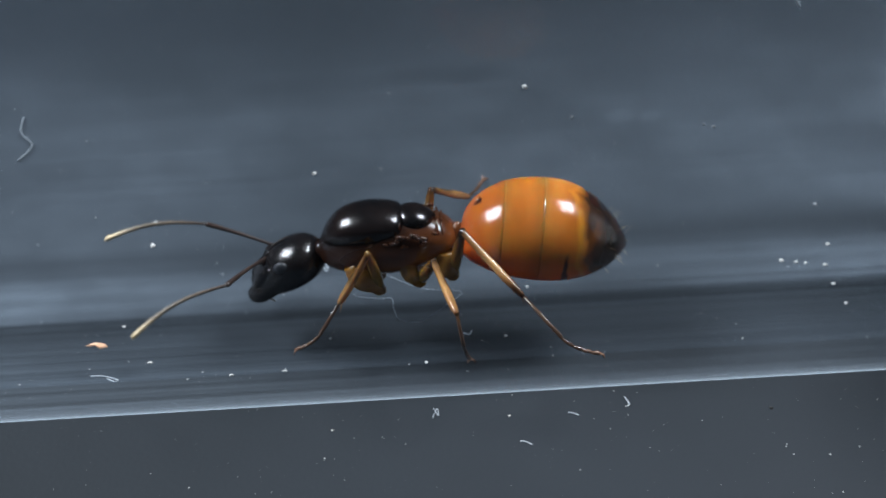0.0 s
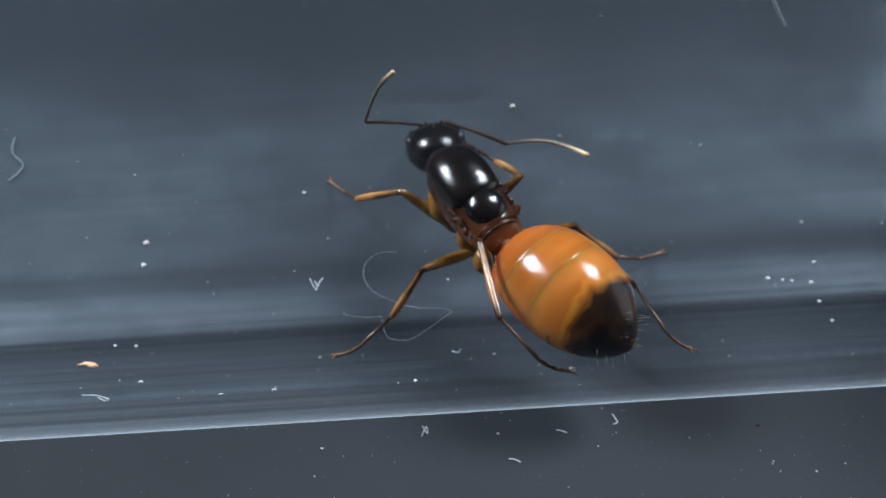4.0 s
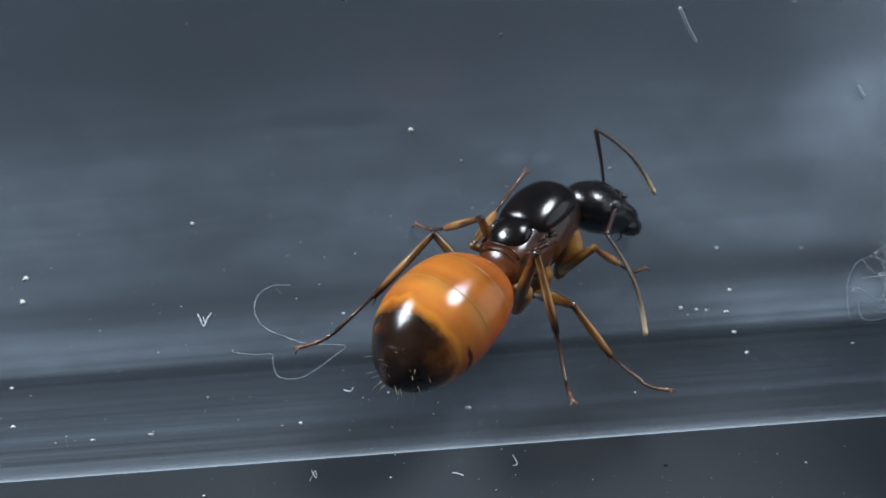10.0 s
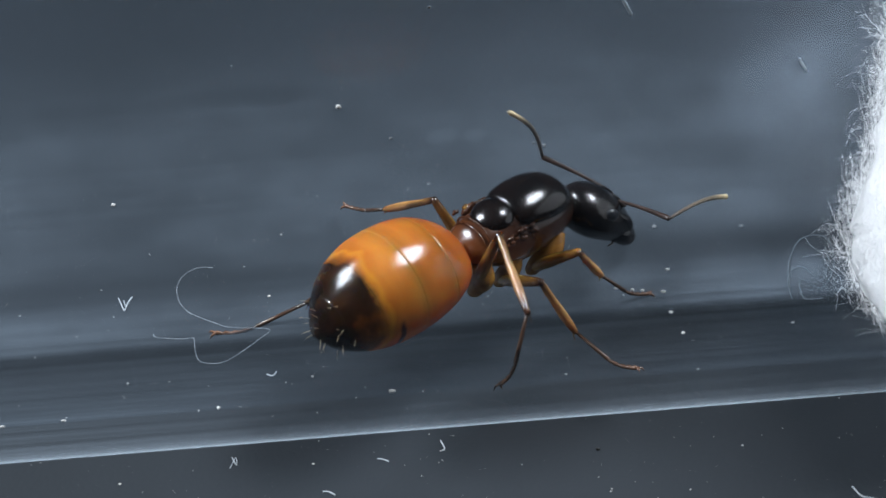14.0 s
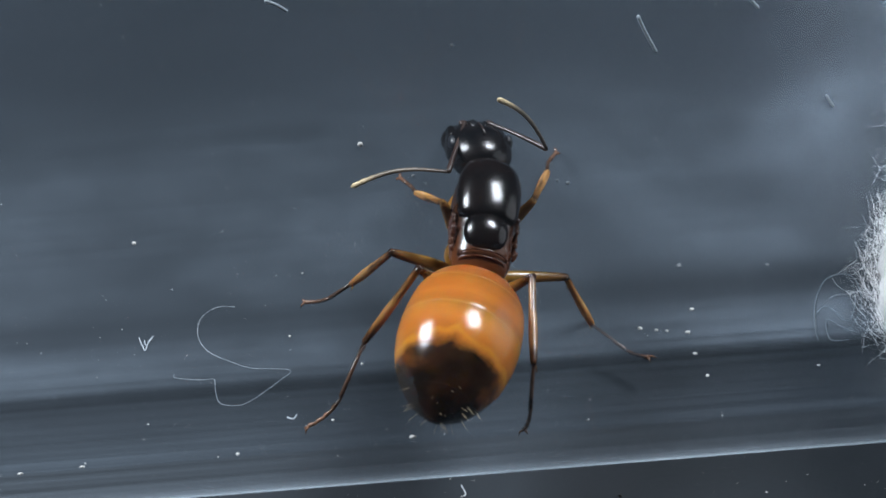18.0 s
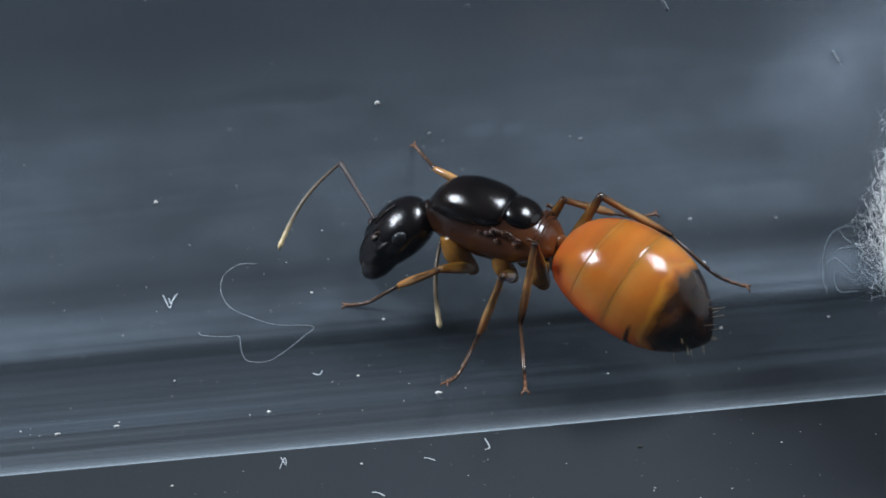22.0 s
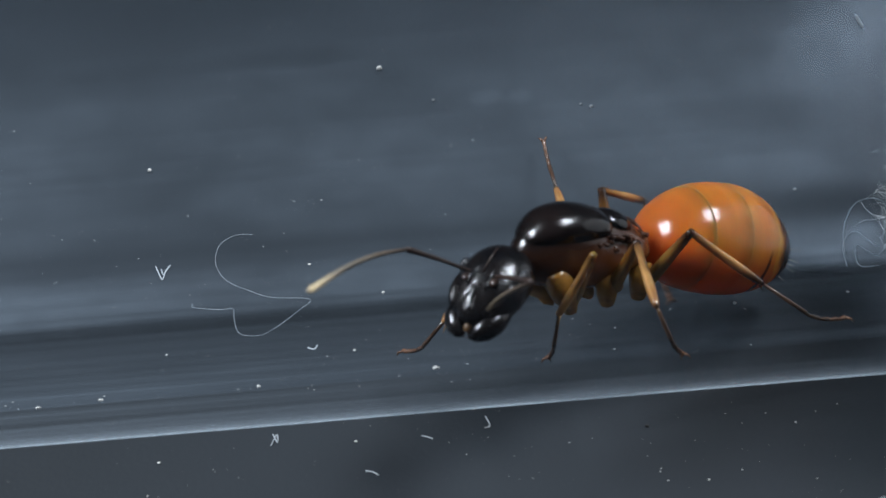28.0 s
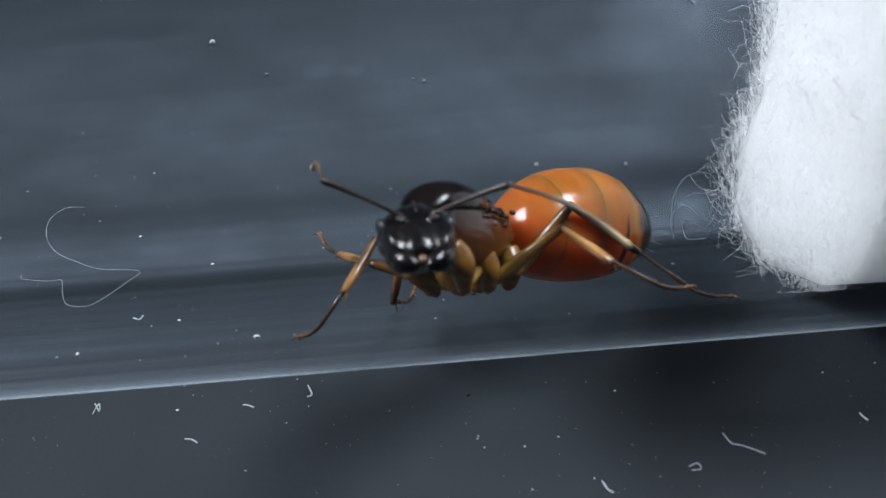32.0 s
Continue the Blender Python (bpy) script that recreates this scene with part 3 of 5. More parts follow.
def build_lint():
    wall = "curled white lint thread on the tube wall"
    for label, rows, r, n in (
            ("long thin curled white lint thread on the tube wall", ((-3.01, 29.9), (-3.57, 30.1), (-4.05, 27.5), (-4.17, 22.7), (-3.88, 17.7), (-3.21, 14.0), (-2.54, 11.2), (-1.40, 9.6), (-1.71, 6.3),
                                                                (-2.39, 0.9), (-2.88, -1.8), (-3.46, -0.5), (-3.63, 4.3), (-3.68, 8.5), (-4.05, 8.6), (-4.81, 9.9), (-4.88, 11.2)), 0.0075, 90),
            ("small forked white lint scrap on the tube wall", ((-5.97, 23.3), (-5.86, 20.8), (-5.78, 19.4), (-5.72, 20.6), (-5.66, 22.0), (-5.53, 23.4), (-5.66, 21.8), (-5.75, 20.8), (-5.80, 22.4)), 0.017, 40),
            ("loose cotton loop beside the plug", ((14.56, 9.7), (14.71, 17.7), (15.23, 24.8), (16.01, 25.0), (16.13, 17.4), (15.55, 8.8), (14.96, 12.1), (14.88, 5.5), (15.45, 4.9)), 0.009, 60),
            ("loose cotton loop beside the plug", ((14.51, 5.4), (14.58, 13.1), (15.07, 16.4), (15.58, 11.4), (15.97, 18.3), (15.85, 21.0)), 0.008, 40),
            ("short thick pale lint streak on the back of the tube", ((9.91, 99.7), (10.18, 94.0), (10.50, 88.5)), 0.055, 10),
            ("short thick pale lint streak on the back of the tube", ((13.03, 106.5), (13.3, 102.5), (13.59, 99.2)), 0.055, 10),
            ("short thick pale lint streak on the back of the tube", ((-1.22, 114.5), (-0.9, 112.5), (-0.61, 109.9)), 0.055, 10),
            (wall, ((-15.61, 68.7), (-15.73, 64.5), (-15.41, 60.8), (-15.92, 56.8)), 0.03, 20),
            ("short thick pale lint streak on the back of the tube", ((15.80, 73.3), (15.9, 71.5), (16.02, 70.0)), 0.05, 8),
            (wall, ((-13.13, -24.2), (-12.69, -25.1), (-12.20, -31.2), (-12.19, -38.2), (-12.56, -28.2)), 0.018, 24),
            (wall, ((-1.48, -8.7), (-1.30, -9.7), (-1.20, -7.8)), 0.022, 10)):
        lint("lint_fibre", label, wall_pts(rows), r, n)
    for label, rows, r in (
            ("tiny curled white lint scrap on the dark table", ((-2.65, -3.89), (-2.49, -3.44), (-2.46, -3.79), (-2.60, -3.42)), 0.018),
            ("short straight white lint scrap on the dark table", ((-0.04, -5.25), (0.15, -5.3), (0.31, -5.45)), 0.022),
            ("short straight white lint scrap on the dark table", ((1.56, -4.01), (1.7, -4.05), (1.88, -4.17)), 0.02),
            ("thin bent white lint thread on the dark table", ((14.61, -6.87), (14.77, -7.30), (15.05, -7.43), (15.57, -7.81)), 0.02),
            ("tiny curled white lint scrap on the dark table", ((13.48, -8.05), (13.72, -7.96), (13.76, -8.19), (13.52, -8.21)), 0.022),
            ("thin bent white lint thread on the dark table", ((11.10, -8.32), (11.20, -8.66), (11.33, -8.80)), 0.024),
            ("short straight white lint scrap on the dark table", ((18.45, -6.52), (18.52, -6.7), (18.61, -6.84)), 0.024),
            ("tiny curled white lint scrap on the dark table", ((3.41, -3.41), (3.51, -3.79), (3.44, -3.88)), 0.02)):
        ob = lint("lint_fibre", label, [(x, y, r) for x, y in rows], r, 14)
        ob["group"] = "lint on the table"


build_lint()


def crumb(name, at, r, mat, label, category, group="", flat=1.0, normal=None):
    """An irregular many-faced crumb about r millimetres in radius."""
    rng = random.Random(int(abs(at[0] * 917 + at[1] * 131)))
    bm = bmesh.new()
    bmesh.ops.create_icosphere(bm, subdivisions=2, radius=r * MM)
    for v in bm.verts:
        v.co *= rng.uniform(0.75, 1.2)
        v.co.z *= flat
        v.co.x *= 1.15
    ob = part(name, bm, mat)
    ob.matrix_world = placed(at) @ (normal.to_track_quat("Z", "Y").to_matrix().to_4x4() if normal else Matrix())
    tagged(ob, label, category, group)
    return ob


def inward(deg):
    return Vector((0, -math.sin(math.radians(deg)), math.cos(math.radians(deg))))


def build_dust():
    rng = random.Random(11)
    for x, d, r in ((1.21, 69.6, 0.09), (4.23, 94.9, 0.10), (10.76, 31.8, 0.12), (13.49, 30.1, 0.10), (10.94, 19.0, 0.07), (10.77, 4.3, 0.07), (10.96, -4.5, 0.06), (-11.51, 30.6, 0.10),
                    (-11.41, 37.1, 0.10), (-8.67, -39.4, 0.08), (-7.10, -32.9, 0.08), (9.28, 14.3, 0.08), (9.76, 13.3, 0.07), (10.07, 12.9, 0.06), (10.69, 11.8, 0.08), (7.25, 56.5, 0.07),
                    (-6.02, 48.8, 0.07), (-11.69, 3.0, 0.06), (-11.39, -15.5, 0.08), (-12.37, 3.6, 0.06), (2.13, -28.0, 0.11), (-0.14, -11.5, 0.05), (10.95, -4.8, 0.05), (14.29, -3.9, 0.05),
                    (-1.36, 20.4, 0.05), (7.57, 55.7, 0.10), (2.77, 60.5, 0.09), (0.78, 10.0, 0.05), (2.84, 31.1, 0.05)):
        crumb("dust_grain", on_wall(x, d, r * 0.2), r * (0.55 if d > 28 and x > 2 else 0.85), M_GREYDUST if d > 28 and x > 2 else M_DUST, "pale grain of dust stuck to the tube wall", "dust grain", "dust grains on the tube wall", 0.22 if d > 28 and x > 2 else 0.6, inward(d))
    for x, y, r in ((-0.27, -4.01, 0.06), (3.48, -3.84, 0.04), (2.77, -4.91, 0.03), (5.64, -4.78, 0.03), (7.96, -6.24, 0.035), (8.12, -6.61, 0.035), (11.96, -4.74, 0.05), (9.21, -6.69, 0.03),
                    (10.16, -6.44, 0.04), (9.23, -8.42, 0.04), (1.63, -6.73, 0.03), (-0.09, -2.98, 0.03), (17.83, -4.70, 0.04), (3.39, -3.88, 0.04), (-6.03, -5.49, 0.04), (-8.12, -2.94, 0.03),
                    (-10.36, -1.22, 0.04), (8.00, -6.13, 0.04), (9.21, -6.72, 0.05)):
        crumb("dust_grain", (x, y, r * 0.4), r * 0.62, M_DUST, "pale grain of dust on the dark table", "dust grain", "dust grains on the table", 0.6)
    crumb("grit", (7.86, -4.39, 0.03), 0.05, M_DARKDUST, "tiny black grit on the dark table", "grit")
    # a three-cornered flake
    bm = bmesh.new()
    pts = [(-0.36, 0.05, 0), (-0.1, 0.17, 0.04), (0.05, 0.08, 0.1), (0.36, -0.02, 0.02), (0.1, -0.16, 0.03), (-0.2, -0.12, 0)]
    lo = [bm.verts.new(Vector(p) * MM) for p in pts]
    hi = [bm.verts.new((Vector(p) * 0.9 + Vector((0, 0, 0.05))) * MM) for p in pts]
    bm.faces.new(lo[::-1])
    bm.faces.new(hi)
    for i in range(6):
        bm.faces.new((lo[i], lo[(i + 1) % 6], hi[(i + 1) % 6], hi[i]))
    ob = part("flake", bm, M_FLAKE, smooth=False)
    ob.matrix_world = placed(on_wall(-13.17, -4.8, 0.02)) @ inward(-4.8).to_track_quat("Z", "Y").to_matrix().to_4x4()
    tagged(ob, "pale orange three-cornered flake on the tube floor", "flake")
    # finer dust that nobody could count
    bm = bmesh.new()
    for _ in range(420):
        x, d = rng.uniform(-24, 26), rng.uniform(-45, 120)
        r = 0.013 * math.exp(rng.gauss(0, 0.5))
        speck(bm, on_wall(x, d, r * 0.4), r, rng)
    ob = part("tube_dust", bm, M_DUST)
    tagged(ob, "pale dust specks on the tube wall", "dust", kind="stuff")
    bm = bmesh.new()
    for _ in range(3000):
        x, y = rng.uniform(-24, 28), rng.uniform(-16, 16)
        r = 0.0085 * math.exp(rng.gauss(0, 0.55))
        speck(bm, Vector((x, y, r * 0.5)), r, rng)
    ob = part("table_dust", bm, M_DUST)
    tagged(ob, "fine pale dust on the dark table", "dust", kind="stuff")


def speck(bm, p, r, rng):
    vs = [bm.verts.new((p + Vector((rng.uniform(0.6, 1.3) * a, rng.uniform(0.6, 1.3) * b, rng.uniform(0.4, 0.9) * c)) * r) * MM)
          for a, b, c in ((1, 0, 0), (-1, 0, 0), (0, 1, 0), (0, -1, 0), (0, 0, 1), (0, 0, -1))]
    for a, b, c in ((0, 2, 4), (2, 1, 4), (1, 3, 4), (3, 0, 4), (2, 0, 5), (1, 2, 5), (3, 1, 5), (0, 3, 5)):
        bm.faces.new((vs[a], vs[b], vs[c]))


build_dust()

# ---- the ant ----
NECK = Vector((4.54, 0.00, 0.22))
GASTER_JOINT = Vector((-0.04, 0.00, -0.06))
ANTENNA = Vector((1.72, 0.44, 0.71))
HIPS = ((2.77, 0.49, -1.35), (1.41, 0.45, -1.30), (0.30, 0.49, -1.21))
LEGS = ((2.23, 1.98, 2.27), (2.66, 2.34, 2.32), (2.85, 2.83, 3.13))
SCAPE, FUNIC = 2.31, 3.53
ANT_SCALE = 0.95


def body_skin(rows, n, segs=32, square=0.0):
    """Rows of x, half width, bottom z, top z: a lofted body along x."""
    bm = bmesh.new()
    rings = []
    for x, w, lo, hi in profile(rows, n):
        rings.append(((x, 0, (lo + hi) / 2), (0, max(w, 0.01), 0), (0, 0, max((hi - lo) / 2, 0.01))))
    return loft(rings, segs, True, bm)


def build_ant():
    rng = random.Random(3)
    ant = new("ant")
    ant.scale = (ANT_SCALE,) * 3
    tagged(ant, "shiny black ant with an amber gaster walking in the tube", "ant")
    # mesosoma: the big back plate, the flanks, the scutellum and the rear
    part("thorax", body_skin([(4.62, 0.1, 0.0, 0.3), (4.52, 0.36, -0.2, 0.58), (4.25, 0.6, -0.5, 0.92), (3.6, 0.92, -0.74, 1.3), (2.8, 1.04, -0.9, 1.4),
                              (2.0, 1.05, -0.95, 1.32), (1.3, 0.99, -0.82, 1.12), (0.75, 0.94, -0.6, 0.95), (0.3, 0.8, -0.38, 0.72), (0.02, 0.5, -0.25, 0.4)], 40), M_THORAX, ant)
    part("back_plate", body_skin([(4.4, 0.22, 0.55, 0.76), (4.2, 0.55, 0.45, 1.08), (3.7, 0.86, 0.35, 1.5), (3.0, 1.0, 0.3, 1.65), (2.3, 0.98, 0.35, 1.58), (1.8, 0.85, 0.45, 1.42), (1.6, 0.5, 0.65, 1.26)], 30), M_BLACK, ant, "glossy black rounded back plate")
    part("scutellum", body_skin([(1.8, 0.35, 0.7, 1.24), (1.6, 0.62, 0.56, 1.35), (1.2, 0.68, 0.5, 1.33), (0.85, 0.56, 0.5, 1.16), (0.64, 0.3, 0.55, 0.97)], 18), M_BLACK, ant)
    for k, (x, w, z) in enumerate(((0.56, 0.74, 0.98), (0.42, 0.7, 0.84))):
        part("rear_ridge", limb([(x - 0.03, w * math.sin(a), z - 0.42 * (1 - math.cos(a)), 0.035) for a in (math.pi / 2 * (i / 8 - 1) * 1.0 if i < 8 else math.pi / 2 * (i / 8 - 1) for i in range(17))], 6), M_THORAX, ant)
    for s in (1, -1):
        bm = bmesh.new()
        for _ in range(18):
            x, z = rng.uniform(0.7, 2.4), rng.uniform(0.4, 0.85)
            limb([(x, s * 0.93, z, 0.06), (x - 0.1, s * 1.0, z - 0.03, 0.08), (x - 0.22, s * 0.93, z - 0.06, 0.04)], 6, bm)
        part("wing_scar", bm, M_THORAX, ant, "ridged dark wing scar")
    part("petiole", limb([(0.15, 0, -0.15, 0.26), (0.0, 0, 0.1, 0.3), (-0.1, 0, 0.35, 0.2), (-0.12, 0, 0.5, 0.05)], 12), M_THORAX, ant, "upright reddish waist scale")
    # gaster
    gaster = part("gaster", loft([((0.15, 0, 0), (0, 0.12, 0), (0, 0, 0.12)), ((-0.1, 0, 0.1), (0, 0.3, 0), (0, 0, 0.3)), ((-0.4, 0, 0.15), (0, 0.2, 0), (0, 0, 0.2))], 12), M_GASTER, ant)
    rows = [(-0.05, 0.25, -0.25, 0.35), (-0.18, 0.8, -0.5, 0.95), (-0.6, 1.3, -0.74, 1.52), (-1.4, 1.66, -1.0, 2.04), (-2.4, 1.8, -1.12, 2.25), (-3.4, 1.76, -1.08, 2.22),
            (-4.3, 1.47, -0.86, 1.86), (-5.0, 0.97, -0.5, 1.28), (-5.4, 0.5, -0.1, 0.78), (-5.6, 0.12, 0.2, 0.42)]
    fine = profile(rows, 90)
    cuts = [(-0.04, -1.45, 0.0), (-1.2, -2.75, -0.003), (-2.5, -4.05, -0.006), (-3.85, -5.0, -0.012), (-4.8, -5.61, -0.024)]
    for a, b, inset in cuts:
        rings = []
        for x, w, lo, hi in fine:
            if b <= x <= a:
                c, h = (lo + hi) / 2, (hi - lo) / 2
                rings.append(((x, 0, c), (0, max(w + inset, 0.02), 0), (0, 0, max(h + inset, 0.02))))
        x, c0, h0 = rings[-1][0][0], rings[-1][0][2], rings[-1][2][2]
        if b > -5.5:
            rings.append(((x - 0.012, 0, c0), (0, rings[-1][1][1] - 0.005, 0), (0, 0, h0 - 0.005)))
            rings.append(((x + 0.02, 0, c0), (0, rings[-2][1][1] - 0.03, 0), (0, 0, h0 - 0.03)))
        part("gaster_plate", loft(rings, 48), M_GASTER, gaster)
    bm = bmesh.new()
    roots = []
    for _ in range(22):
        a, x = rng.uniform(0, 2 * math.pi), rng.uniform(-5.55, -4.9)
        k = min(fine, key=lambda r: abs(r[0] - x))
        p = Vector((x, k[1] * math.cos(a), (k[2] + k[3]) / 2 + (k[3] - k[2]) / 2 * math.sin(a)))
        roots.append((p, Vector((-0.9, math.cos(a), math.sin(a)))))
    hairs(bm, roots, 0.36, 0.006, rng)
    part("bristles", bm, M_HAIR, gaster, "fine golden bristles")
    # head
    head = part("head", body_skin([(0.02, 0.2, -0.25, 0.2), (0.15, 0.58, -0.53, 0.5), (0.5, 0.9, -0.74, 0.74), (1.05, 1.05, -0.85, 0.85), (1.65, 1.03, -0.84, 0.76), (2.2, 0.88, -0.76, 0.54),
                                   (2.6, 0.7, -0.62, 0.27), (2.8, 0.48, -0.46, 0.06)], 34), M_HEAD, ant, "glossy black rounded head")
    part("neck", limb([(4.4, 0, 0.2, 0.34), (4.7, 0, 0.22, 0.26)], 12), M_THORAX, ant)
    for s in (1, -1):
        bm = loft([((1.15 + 0.27 * math.cos(t), s * (0.9 + 0.03 * math.sin(t)), 0.32), (0.0, s * 0.0, 0.24 * math.sin(t) + 0.001), (0, s * 0.13 * math.sin(t) + 0.001 * s, 0)) for t in (math.pi * i / 10 for i in range(11))], 14)
        part("eye", bm, M_EYE, head, "dull black oval eye")
        part("mandible", limb(profile([(2.0, s * 0.6, -0.3, 0.3), (2.45, s * 0.58, -0.3, 0.35), (2.78, s * 0.43, -0.34, 0.33), (3.0, s * 0.24, -0.38, 0.22), (3.1, s * 0.08, -0.4, 0.06)], 14), 12), M_HEAD, head, "short glossy black toothed jaw")
        bm = bmesh.new()
        for i in range(4):
            limb([(2.93 + 0.03 * i, s * (0.42 - 0.1 * i), -0.42, 0.06), (3.06 + 0.02 * i, s * (0.34 - 0.1 * i), -0.46, 0.015)], 6, bm)
        part("jaw_teeth", bm, M_SCAPE, head)
        part("frontal_ridge", limb([(1.35, s * 0.18, 0.79, 0.03), (1.7, s * 0.26, 0.72, 0.07), (2.0, s * 0.3, 0.6, 0.06), (2.15, s * 0.27, 0.52, 0.03)], 8), M_HEAD, head)
        bm = loft([((1.88 + 0.15 * math.cos(t), s * 0.43, 0.62 + 0.03 * math.sin(t)), (0, s * 0.15 * math.sin(t) + 0.001, 0), (0, 0, 0.07 * math.sin(t) + 0.001)) for t in (math.pi * i / 8 for i in range(9))], 12)
        part("antenna_socket", bm, M_SCAPE, head)
        part("cheek", limb(profile([(1.5, s * 0.8, 0.36, 0.1), (1.95, s * 0.74, 0.26, 0.2), (2.35, s * 0.65, 0.1, 0.19), (2.6, s * 0.56, -0.02, 0.08)], 10), 12), M_HEAD, head)
    part("clypeus", body_skin([(1.85, 0.12, 0.3, 0.68), (2.05, 0.34, 0.05, 0.62), (2.4, 0.43, -0.2, 0.46), (2.72, 0.43, -0.35, 0.24), (2.88, 0.26, -0.3, 0.05)], 18), M_HEAD, head, "glossy black face shield")
    part("face_keel", limb(profile([(1.9, 0, 0.63, 0.03), (2.3, 0, 0.51, 0.045), (2.75, 0, 0.23, 0.03)], 8), 6), M_HEAD, head)
    part("mouthpart", limb(profile([(2.6, 0, -0.3, 0.16), (2.88, 0, -0.28, 0.14), (3.0, 0, -0.34, 0.07)], 8), 10), M_MOUTH, head, "yellow-brown mouthpart between the jaws")
    for s in (1, -1):
        part("palp", limb([(2.5, s * 0.2, -0.6, 0.04), (2.6, s * 0.26, -0.8, 0.035), (2.5, s * 0.24, -0.95, 0.02)], 6), M_MOUTH, head)
    part("face_groove", limb([(0.75, 0, 0.895, 0.02), (1.2, 0, 0.88, 0.028), (1.7, 0, 0.77, 0.02)], 6), M_SCAPE, head)
    scapes, funics = [], []
    for s in (1, -1):
        scapes.append(part("scape", limb(profile([(-0.05, 0, 0, 0.06), (0.1, 0, 0, 0.055), (0.9, 0, 0.03, 0.06), (1.8, 0, 0.02, 0.08), (2.25, 0, 0, 0.09), (2.33, 0, 0, 0.04)], 14), 10), M_SCAPE, head, "dark brown feeler stalk"))
        pts = []
        for i in range(34):
            f = i / 33
            r = (0.055 + 0.035 * f) * (1 - 0.16 * (i % 3 == 0)) * (1 if f < 0.97 else 0.45)
            pts.append((FUNIC * f, 0, 0.28 * math.sin(math.pi * f) , r))
        funics.append(part("funiculus", limb(pts, 10), M_FUNIC, head, "jointed pale-tipped feeler lash"))
    # legs
    legs = []
    for side in (1, -1):
        for k in range(3):
            h = Vector((HIPS[k][0], HIPS[k][1] * side, HIPS[k][2]))
            f, t, z = LEGS[k]
            root = Vector((h.x + (0.8, 0.35, 0.1)[k], h.y * 1.25, h.z + (1.2, 1.0, 1.0)[k]))
            bend = (root + h) / 2 + Vector((0.08, side * 0.17, -0.02))
            coxa = part("coxa", limb(profile([(*(v - root), r) for v, r in ((root, 0.3), (root.lerp(bend, 0.5), (0.4, 0.33, 0.36)[k]), (bend, (0.4, 0.32, 0.36)[k]), (bend.lerp(h, 0.6), 0.29), (h + Vector((0, 0, -0.1)), 0.2), (h + Vector((0, 0, -0.2)), 0.06))], 14), 14), M_COXA, ant)
            coxa.location = root * MM
            part("trochanter", limb(profile([(*(h + Vector((0, -side * 0.12, 0.06))), 0.1), (*h, 0.17), (*(h + Vector((0, side * 0.14, -0.06))), 0.13)], 8), 12), M_COXA, ant)
            femur = part("femur", limb(profile([(-0.08, 0, 0, 0.1), (0.15, 0, 0, 0.14), (f * 0.35, 0, 0.02, 0.205), (f * 0.7, 0, 0.02, 0.17), (f, 0, 0, 0.12), (f + 0.06, 0, 0, 0.06)], 14), 12), M_LEG, ant)
            bm = limb(profile([(-0.05, 0, 0, 0.06), (0.06, 0, 0, 0.105), (t * 0.3, 0, -0.01, 0.115), (t * 0.7, 0, -0.01, 0.14), (t, 0, 0, 0.1), (t + 0.04, 0, 0, 0.04)], 14), 10)
            roots = [((t * rng.uniform(0.1, 0.98), rng.uniform(-0.05, 0.05), -0.09), (0.8, rng.uniform(-0.5, 0.5), -0.6)) for _ in range(14)]
            hairs(bm, roots, 0.2, 0.008, rng)
            limb([(t, 0.05, -0.06, 0.03), (t + 0.3, 0.08, -0.16, 0.006)], 5, bm)
            tibia = part("tibia", bm, M_SHIN, ant)
            # a long first joint down to the ground, then four short ones lying flat
            pts = []
            joints = (0, 0.6, 0.74, 0.84, 0.92, 1.0)
            sag = (0, -0.11, -0.1, -0.075, -0.04, 0)
            for a, b, za, zb in zip(joints, joints[1:], sag, sag[1:]):
                pts += [(z * (a + 0.01), 0, z * za, 0.052), (z * (b - 0.025), 0, z * (za + (zb - za) * 0.9), 0.074), (z * b, 0, z * zb, 0.045)]
            bm = limb(pts, 8)
            for s in (1, -1):
                limb([(z - 0.03, 0, 0, 0.05), (z + 0.1, s * 0.1, 0.04, 0.035), (z + 0.2, s * 0.15, -0.03, 0.008)], 5, bm)
            tarsus = part("tarsus", bm, M_FOOT, ant)
            legs.append((side, k, femur, tibia, tarsus))
    return ant, head, gaster, scapes, funics, legs


ANT, HEAD, GASTER, SCAPES, FUNICS, ANT_LEGS = build_ant()

# ---- movement ----
STEPS = []


def step(t, body, feet, feelers):
    """One pose of the ant: tube place and turns, gaster and head turns; six legs as foot x, wall angle, lift, thigh heading and rise, ankle bend; feelers' turns."""
    STEPS.append((t, [*body, *(v for f in feet for v in f), *feelers]))


